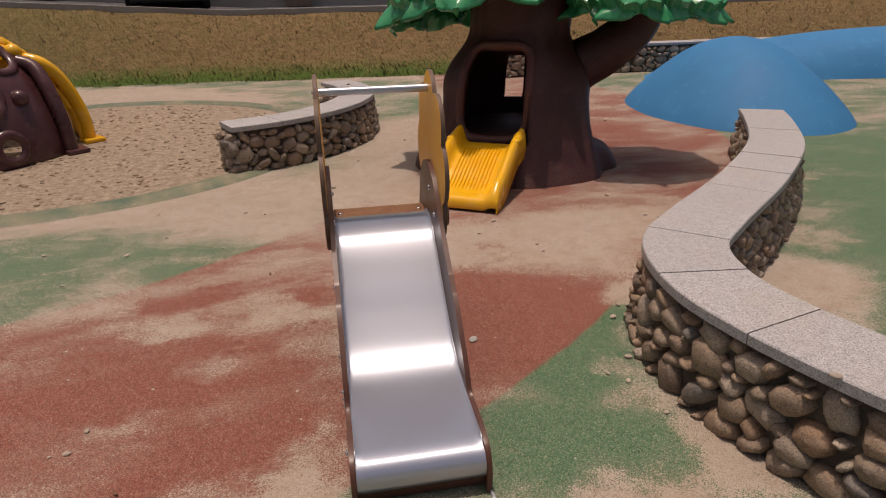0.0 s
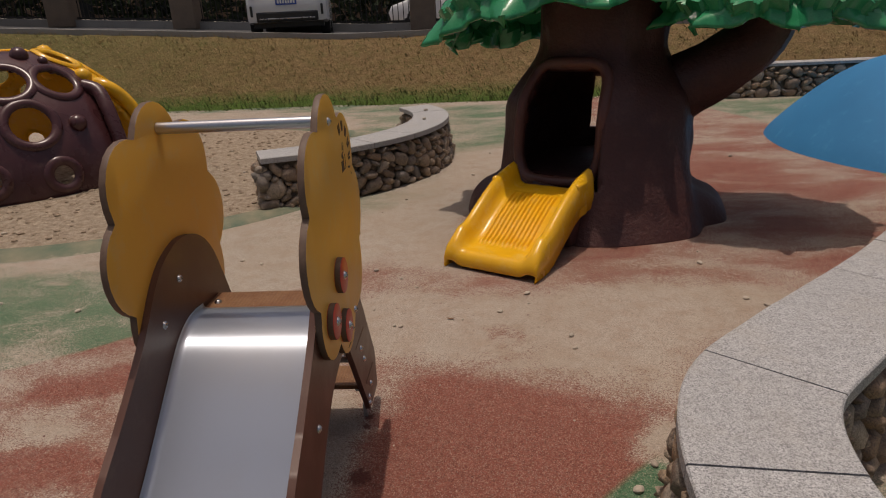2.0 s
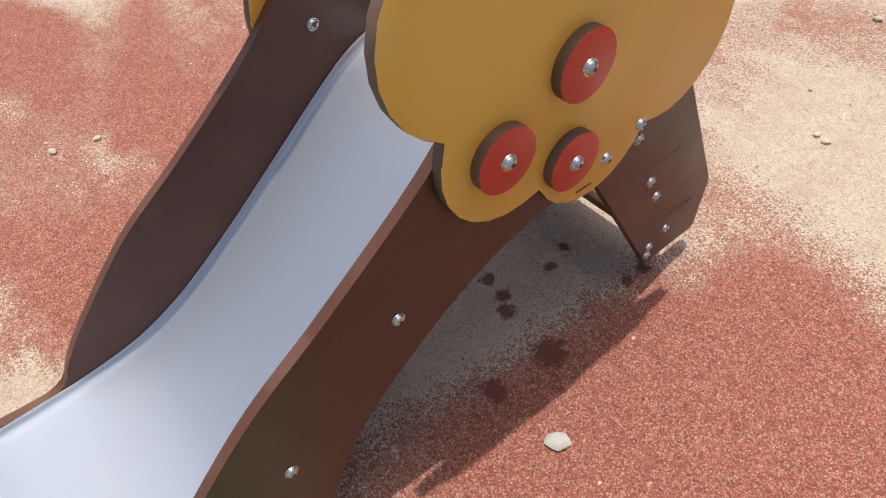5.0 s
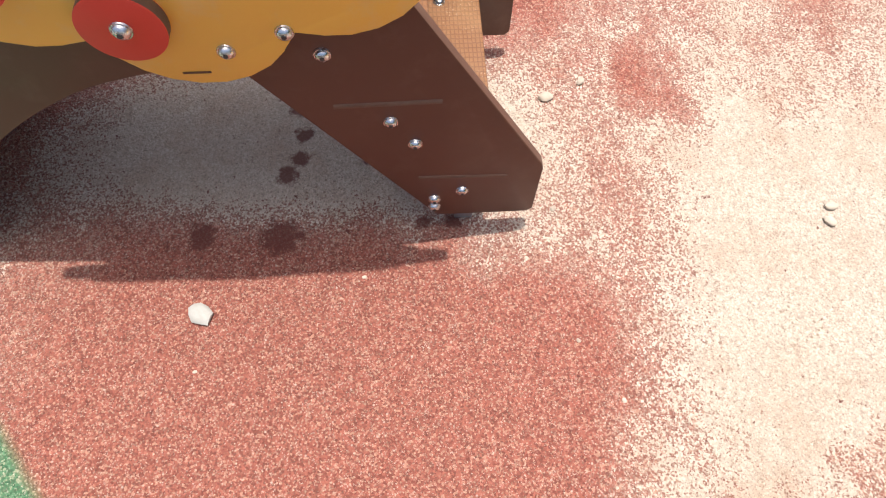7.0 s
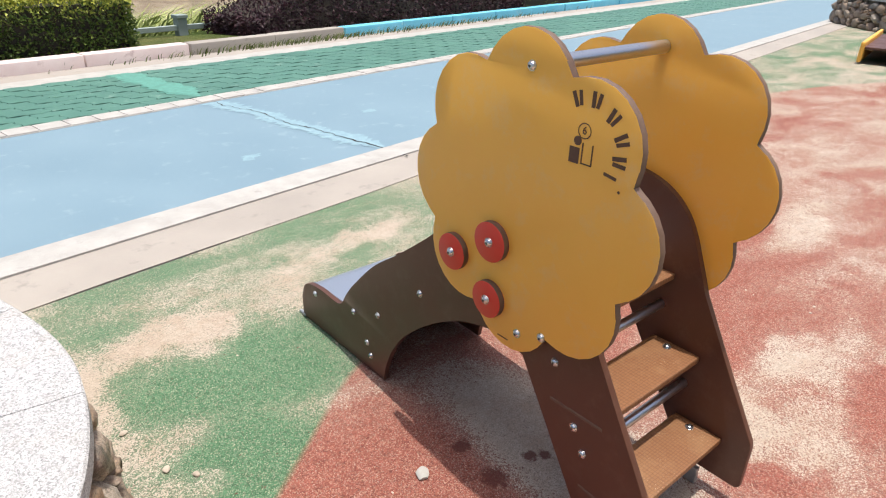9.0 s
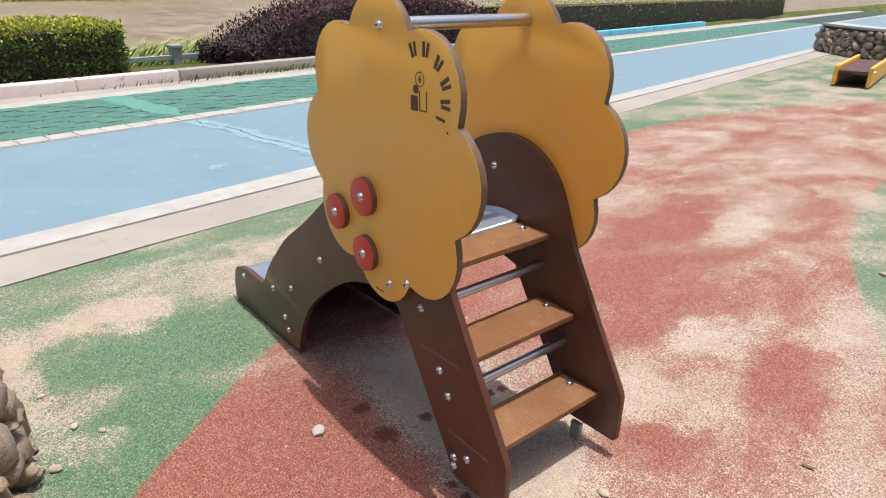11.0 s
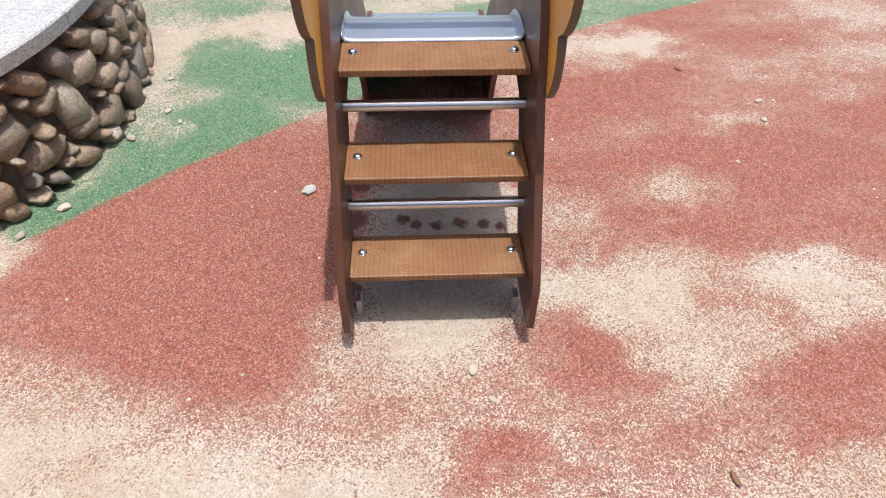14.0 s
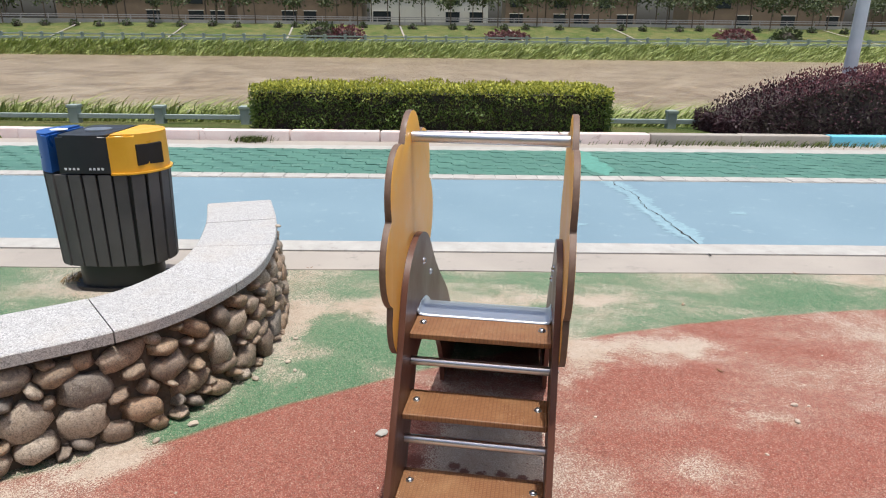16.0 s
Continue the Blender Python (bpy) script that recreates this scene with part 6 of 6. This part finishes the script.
def shade_trees():
    rng = random.Random(5)
    for k in range(25):
        x = -78 + k * 4.4 + rng.uniform(-0.8, 0.8)
        y = 24.5 + rng.uniform(-1.0, 1.2)
        t = thing("tree", "dark leafy tree in shade behind the fence", "tree", (x, y, ROAD_Z + road_rise(x)), 0, "trees behind the fence")
        bm = tube((0, 0, -0.1), (0.1, 0, 3.0), 0.17, 0.10, 10)
        for j in range(6):
            a = j * 1.05 + k
            tube((0.08, 0, 1.5 + 0.25 * j), (math.cos(a) * 1.5, math.sin(a) * 1.2, 2.7 + 0.35 * j), 0.06, 0.02, 6, bm)
        part("trunk", bm, m_trunk, t)
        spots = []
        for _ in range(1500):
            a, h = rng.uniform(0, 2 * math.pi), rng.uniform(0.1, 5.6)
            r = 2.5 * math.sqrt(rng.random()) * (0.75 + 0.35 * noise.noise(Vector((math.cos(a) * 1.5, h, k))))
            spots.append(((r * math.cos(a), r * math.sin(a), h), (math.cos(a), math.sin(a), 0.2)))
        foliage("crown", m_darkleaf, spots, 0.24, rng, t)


shade_trees()


def back_wall():
    """Plain dark building side that closes the view behind the trees."""
    b = thing("building", "long dark building side behind the trees", "building", (-30, 30, ROAD_Z))
    part("wall", box((190, 0.6, 9), (0, 0, 4.5), 0.03), m_walltan, b)
    for k in range(20):
        win = part("window", box((2.0, 0.1, 1.6), (-50 + k * 5.2, -0.32, 1.8), 0.02), m_glassdark, b)
        part("sill", box((2.2, 0.2, 0.08), (-50 + k * 5.2, -0.38, 0.96), 0.01), m_concrete, win)


back_wall()
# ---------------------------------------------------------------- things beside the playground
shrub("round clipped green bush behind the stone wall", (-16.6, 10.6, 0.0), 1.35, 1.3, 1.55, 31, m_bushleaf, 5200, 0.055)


def bent_pole(label, at, tilt, colour, name):
    p = thing("swing_pole", label, "pole", tuple(at), 0, "coloured poles")
    line = spline([(0, 0, 0), (tilt * 0.35, 0, 1.1), (tilt * 0.75, 0.05, 2.3), (tilt * 1.0, 0.1, 3.4)], 0.12)
    bm = bmesh.new()
    rings = [[bm.verts.new(q + Vector((math.cos(k * math.pi / 6), math.sin(k * math.pi / 6), 0)) * 0.06) for k in range(12)] for q in line]
    for a, b in zip(rings, rings[1:]):
        for k in range(12):
            bm.faces.new((a[k - 1], a[k], b[k], b[k - 1]))
    bm.faces.new(rings[-1])
    part("tube", bm, plain(name, colour, tuple(min(1, v * 1.2) for v in colour), 6, 0.4), p, "", 60)
    part("foot", box((0.3, 0.3, 0.03), (0, 0, 0.015), 0.005), m_grey_foot, p)


for at, tilt, colour, label, name in (((-16.9, 7.9, 0), -0.75, (0.45, 0.46, 0.47), "grey bent steel play pole", "grey_pole_paint"), ((-16.7, 8.4, 0), -0.65, (0.04, 0.20, 0.07), "green bent steel play pole", "green_pole_paint"),
                                      ((-16.3, 8.9, 0), -0.6, (0.60, 0.36, 0.03), "yellow bent steel play pole", "yellow_pole_paint"), ((-15.5, 9.3, 0), -0.5, (0.50, 0.51, 0.52), "pale grey bent steel play pole", "pale_pole_paint"),
                                      ((-15.3, 9.8, 0), -0.55, (0.62, 0.40, 0.03), "bright yellow bent steel play pole", "bright_pole_paint")):
    bent_pole(label, at, tilt, colour, name)
for k, (x, y, w) in enumerate(((-15.3, 8.0, 1.0), (-15.8, 8.5, 1.1), (-15.1, 8.9, 1.0), (-16.4, 9.0, 1.1))):
    ob = part("stepping_slab", box((w, 0.36, 0.05), (0, 0, 0), 0.01), m_concrete)
    ob.matrix_basis = pose(x, y, 0.026, 0, 0, 60 + 5 * k)
    tagged(ob, "pale concrete stepping slab in the grass", "slab", "stepping slabs")


def yellow_bench():
    b = thing("balance_board", "low yellow board with rounded end near the promenade", "play board", (-9.5, -0.92, 0), 12)
    part("board", box((1.9, 0.05, 0.26), (0, 0, 0.15), 0.02), m_yellow, b)
    part("board", box((1.9, 0.05, 0.26), (0, -0.4, 0.15), 0.02), m_yellow, b)
    part("deck", box((1.8, 0.36, 0.03), (0, -0.2, 0.20), 0.005), m_brown, b)
    for x in (-0.8, 0.8):
        part("bolt", tube((x, 0.02, 0.2), (x, 0.04, 0.2), 0.02, seg=12), m_bolt, b)


yellow_bench()


def pit_rim():
    """The raised green rubber rim round the sand pit."""
    line = [Vector((-3.0 + 2.70 * math.cos(2 * math.pi * k / 120), 6.0 + 2.70 * math.sin(2 * math.pi * k / 120), 0)) for k in range(121)]
    prof = [(-0.15, -0.01), (-0.12, 0.018), (-0.05, 0.03), (0.05, 0.03), (0.12, 0.012), (0.16, -0.01)]
    tagged(part("trim_pit_rim", sweep(prof, line), m_rimgreen, None, "", 60), "worn green rubber rim of the sand pit", "rim", kind="structure")


m_rimgreen = painted("worn_green_rubber", (0.04, 0.10, 0.062), (0.27, 0.235, 0.155), (0.42, 0.34, 0.245), 3.2)
pit_rim()

m_clod = plain("dry_sand_clod", (0.24, 0.17, 0.115), (0.38, 0.29, 0.20), 30, 0.95, 0, 200, 0.5, 0.003)


def sand_clods():
    """Trodden lumps of dry sand all over the pit."""
    rng = random.Random(31)
    shape = bmesh.new()
    bmesh.ops.create_icosphere(shape, subdivisions=1, radius=1.0)
    ball = [v.co.copy() for v in shape.verts]
    tris = [[v.index for v in f.verts] for f in shape.faces]
    shape.free()
    verts, faces = [], []
    for _ in range(900):
        a, d = rng.uniform(0, 2 * math.pi), 2.42 * math.sqrt(rng.random())
        at = Vector((-3.0 + d * math.cos(a), 6.0 + d * math.sin(a), 0.004))
        size, base = rng.uniform(0.008, 0.030) * rng.uniform(0.5, 1.0), len(verts)
        verts += [at + Vector((q.x * size * rng.uniform(1.0, 1.5), q.y * size * rng.uniform(0.9, 1.3), q.z * size * 0.7)) for q in ball]
        faces += [[base + i for i in f] for f in tris]
    tagged(raw("sand_clods", verts, faces, m_clod, smooth=40), "small dry lumps of trodden sand in the pit", "sand", kind="stuff")


sand_clods()
m_pebble = plain("loose_pebble", (0.26, 0.21, 0.165), (0.40, 0.34, 0.27), 30, 0.8, 0, 200, 0.4, 0.002, vary=0.4)
m_palestone = plain("pale_flat_stone", (0.34, 0.325, 0.29), (0.43, 0.415, 0.38), 30, 0.8, 0, 200, 0.4, 0.002)
m_leafdry = plain("dry_leaf", (0.13, 0.06, 0.03), (0.22, 0.11, 0.05), 40, 0.8)


def pebble(x, y, r, k, z=0.0, mat=None, flat_=0.6, label="small loose stone lying on the rubber ground"):
    bm = bmesh.new()
    bmesh.ops.create_icosphere(bm, subdivisions=2, radius=1.0)
    for v in bm.verts:
        d = v.co.normalized()
        v.co = Vector((d.x * r * 1.25, d.y * r * 0.9, d.z * r * flat_)) * (1 + 0.20 * noise.noise(d * 1.4 + Vector((k * 3.7, k, 0))))
    ob = part("pebble", bm, mat or m_pebble, None, "", 35)
    ob.matrix_basis = pose(x, y, z + r * flat_ * 0.72, 0, 0, 47 * k)
    tagged(ob, label, "stone", "loose stones")


pebble(0.392, 0.918, 0.021, 1, 0, m_palestone, 0.42, "pale flat stone on the red ground by the slide")
SPOTS = [(-0.07, 1.608, 0.024), (-0.11, 1.69, 0.016), (-1.23, 0.445, 0.022), (-0.99, -0.56, 0.014), (-1.2, 0.57, 0.020), (-1.77, 2.01, 0.018), (1.06, 1.88, 0.018), (0.95, 0.45, 0.022), (0.89, 0.52, 0.018), (1.03, 0.62, 0.028),
         (1.0, 0.22, 0.020), (1.06, 2.0, 0.024), (-0.71, 3.03, 0.022), (-0.42, 1.25, 0.012), (0.3, 2.6, 0.015), (-2.22, 1.56, 0.03), (2.3, 4.9, 0.03), (3.1, 5.6, 0.03), (1.12, 0.98, 0.03), (1.2, 1.1, 0.025)]
for k, (x, y, r) in enumerate(SPOTS):
    pebble(x, y, r * 0.55, k + 2)
rng_p = random.Random(9)
for k in range(70):
    x, y = rng_p.uniform(-3.5, 2.6), rng_p.uniform(1.9, 7.5)
    if (Vector((x, y)) - TREE.xy).length < 1.1 or 1.2 < (Vector((x, y)) - Vector((-1.6, 6.1))).length < 2.2 or (Vector((x, y)) - Vector((0.9, 3.1))).length < 0.6:
        continue
    pebble(x, y, rng_p.uniform(0.006, 0.02), k + 40)
for k in range(60):
    pebble(rng_p.uniform(-3.5, 1.0), rng_p.uniform(-0.6, 2.4), rng_p.uniform(0.003, 0.007), k + 300)
pebble(1.25, -0.24, 0.016, 7, 0.43, m_pebble, 0.5, "small stone lying on the granite coping")
pebble(0.1, 6.55, 0.02, 8, 0.43, m_pebble, 0.7, "small stone lying on the curved wall")
pebble(0.13, 5.9, 0.02, 9, 0.43, m_pebble, 0.7, "small stone lying on the curved wall")


def dry_leaf(x, y, k):
    bm = bmesh.new()
    for j in range(6):
        t = j / 5
        w = 0.012 * math.sin(math.pi * min(0.97, t + 0.05))
        bm.verts.new((t * 0.07 - 0.035, w, 0.004 + 0.012 * (2 * t - 1) ** 2))
        bm.verts.new((t * 0.07 - 0.035, -w, 0.004 + 0.012 * (2 * t - 1) ** 2))
    bm.verts.ensure_lookup_table()
    for j in range(5):
        bm.faces.new((bm.verts[2 * j], bm.verts[2 * j + 1], bm.verts[2 * j + 3], bm.verts[2 * j + 2]))
    bmesh.ops.scale(bm, vec=(0.6, 0.6, 0.6), verts=bm.verts)
    ob = part("fallen_leaf", bm, m_leafdry, None, "", 60)
    s = ob.modifiers.new("thickness", "SOLIDIFY")
    s.thickness = 0.001
    ob.matrix_basis = pose(x, y, 0.001, 0, 0, 70 * k)
    tagged(ob, "curled dry brown leaf on the ground", "leaf", "fallen leaves")


for k, (x, y) in enumerate(((-0.98, -0.55), (-1.8, -1.2), (1.28, -0.75), (-0.6, 1.9), (0.5, 2.2), (-1.5, 3.2), (-1.0, 0.2))):
    dry_leaf(x, y, k + 1)


# ---------------------------------------------------------------- print on the flower panel
def panel_print():
    p = thing("panel_print", "dark printed marks and age pictogram on the yellow panel", "print")
    x = 0.2545
    marks = [(1.213, 1.109, 20), (1.256, 1.112, -5), (1.298, 1.087, -32), (1.322, 1.049, -62), (1.322, 1.008, -85), (1.306, 0.977, -100)]
    for k, (y, z, a) in enumerate(marks):
        for dy, dz, h, w, r in ((-0.007, 0, 0.031, 0.0085, 4), (0.006, 0, 0.029, 0.0075, -9)) if k < 5 else ((0, 0, 0.030, 0.006, 0),):
            m = Matrix.Translation((x, y, z)) @ Matrix.Rotation(radians(a), 4, "X") @ Matrix.Translation((0, dy, dz)) @ Matrix.Rotation(radians(r), 4, "X")
            bm = box((0.0012, w, h), (0, 0, 0))
            bm.transform(m)
            part("bar", bm, m_print, p)
    part("dot", tube((x, 1.33, 0.952), (x + 0.0006, 1.33, 0.952), 0.003, seg=10), m_print, p)

    def ring(y, z, r, w):
        bm = bmesh.new()
        out = [bm.verts.new((x + 0.0007, y + r * math.cos(k * math.pi / 16), z + r * math.sin(k * math.pi / 16))) for k in range(32)]
        inn = [bm.verts.new((x + 0.0007, y + (r - w) * math.cos(k * math.pi / 16), z + (r - w) * math.sin(k * math.pi / 16))) for k in range(32)]
        for k in range(32):
            bm.faces.new((out[k - 1], out[k], inn[k], inn[k - 1]))
        part("ring", bm, m_print, p)

    ring(1.236, 1.050, 0.016, 0.0022)
    part("disc", tube((x, 1.222, 1.028), (x + 0.0006, 1.222, 1.028), 0.0095, seg=20), m_print, p)
    part("block", box((0.0012, 0.024, 0.032), (x, 1.216, 0.998), 0), m_print, p)
    for dy in (-0.012, 0.012):
        part("line", box((0.0012, 0.0025, 0.042), (x, 1.247 + dy, 1.005), 0), m_print, p)
    part("line", box((0.0012, 0.026, 0.0025), (x, 1.247, 0.985), 0), m_print, p)
    txt = bpy.data.curves.new("numeral", "FONT")
    txt.body, txt.size, txt.align_x, txt.align_y, txt.extrude = "6", 0.022, "CENTER", "CENTER", 0.0004
    ob = new("numeral", txt)
    txt.materials.append(m_print)
    ob.parent = p
    ob.matrix_basis = Matrix.Translation((x + 0.0008, 1.236, 1.050)) @ Matrix(((0, 0, 1, 0), (1, 0, 0, 0), (0, 1, 0, 0), (0, 0, 0, 1)))
    part("maker_line", box((0.0010, 0.035, 0.003), (x, 1.06, 0.486), 0), m_print, p)


panel_print()


# ---------------------------------------------------------------- pavers of the green strip and white edge bricks
def pavers():
    """Wavy interlocking blocks, laid in rows, with dark joints between."""
    host = bpy.data.objects["pavement_green"]
    w, d = 0.33, 0.1685
    shape = []
    for t in np.linspace(0, 1, 5)[:-1]:
        shape.append((-w / 2 + w * t, -d / 2 + 0.020 * math.sin(2 * math.pi * t)))
    for t in np.linspace(0, 1, 5)[:-1]:
        shape.append((w / 2 + 0.017 * math.sin(2 * math.pi * t), -d / 2 + d * t))
    for t in np.linspace(1, 0, 5)[:-1]:
        shape.append((-w / 2 + w * t, d / 2 + 0.020 * math.sin(2 * math.pi * t)))
    for t in np.linspace(1, 0, 5)[:-1]:
        shape.append((-w / 2 + 0.017 * math.sin(2 * math.pi * t), -d / 2 + d * t))

    def block(bm_v, bm_f, c, lift):
        b = len(bm_v)
        k = len(shape)
        for z, f in ((0.0, 0.982), (0.012 + lift, 0.982), (0.0155 + lift, 0.958)):
            bm_v += [(c[0] + x * f, c[1] + y * f, z) for x, y in shape]
        for j in range(k):
            i = (j + 1) % k
            bm_f += [(b + j, b + i, b + k + i, b + k + j), (b + k + j, b + k + i, b + 2 * k + i, b + 2 * k + j)]
        bm_f.append(tuple(b + 2 * k + j for j in range(k)))

    v, f = [], []
    block(v, f, (0, 0), 0)
    mesh = bpy.data.meshes.new("paver")
    mesh.from_pydata(v, [], f)
    mesh.materials.append(m_green)
    rest_v, rest_f, count = [], [], 0
    rng = random.Random(4)
    m0 = Matrix.Translation((0, -0.92, 0)) @ Matrix.Rotation(PATH_TURN, 4, "Z")
    rows = int(1.52 / d)
    cells = [(u, r) for r in range(rows) for u in range(-74, 40)]
    cells.sort(key=lambda c: abs(c[0] * w + 0.8))
    for u, r in cells:
        x = u * w + (w / 2 if r % 2 else 0)
        y = -(2.88 + d * (r + 0.5))
        lift = rng.uniform(-0.003, 0.002)
        if count < 300:
            ob = new("paver", mesh)
            ob.parent, ob.matrix_basis = host, m0 @ Matrix.Translation((x, y, 0.004 + lift))
            count += 1
        else:
            block(rest_v, rest_f, (x, y), lift)
    rest = raw("pavers", [m0 @ Vector(q) + Vector((0, 0, 0.004)) for q in rest_v], rest_f, m_green, host)
    rest["kind"] = "stuff"
    # short white bricks along the line between blue and green
    line = bpy.data.objects["path_line_far"]
    bm = box((0.212, 0.19, 0.012), (0, 0, 0), 0.003, segments=1)
    mesh = bpy.data.meshes.new("white_brick")
    bm.to_mesh(mesh)
    bm.free()
    mesh.materials.append(m_white)
    for k in range(-70, 46):
        ob = new("white_brick", mesh)
        ob.parent = line
        ob.matrix_basis = m0 @ Matrix.Translation((k * 0.22, -2.77, 0.016 + rng.uniform(-0.002, 0.002)))


pavers()
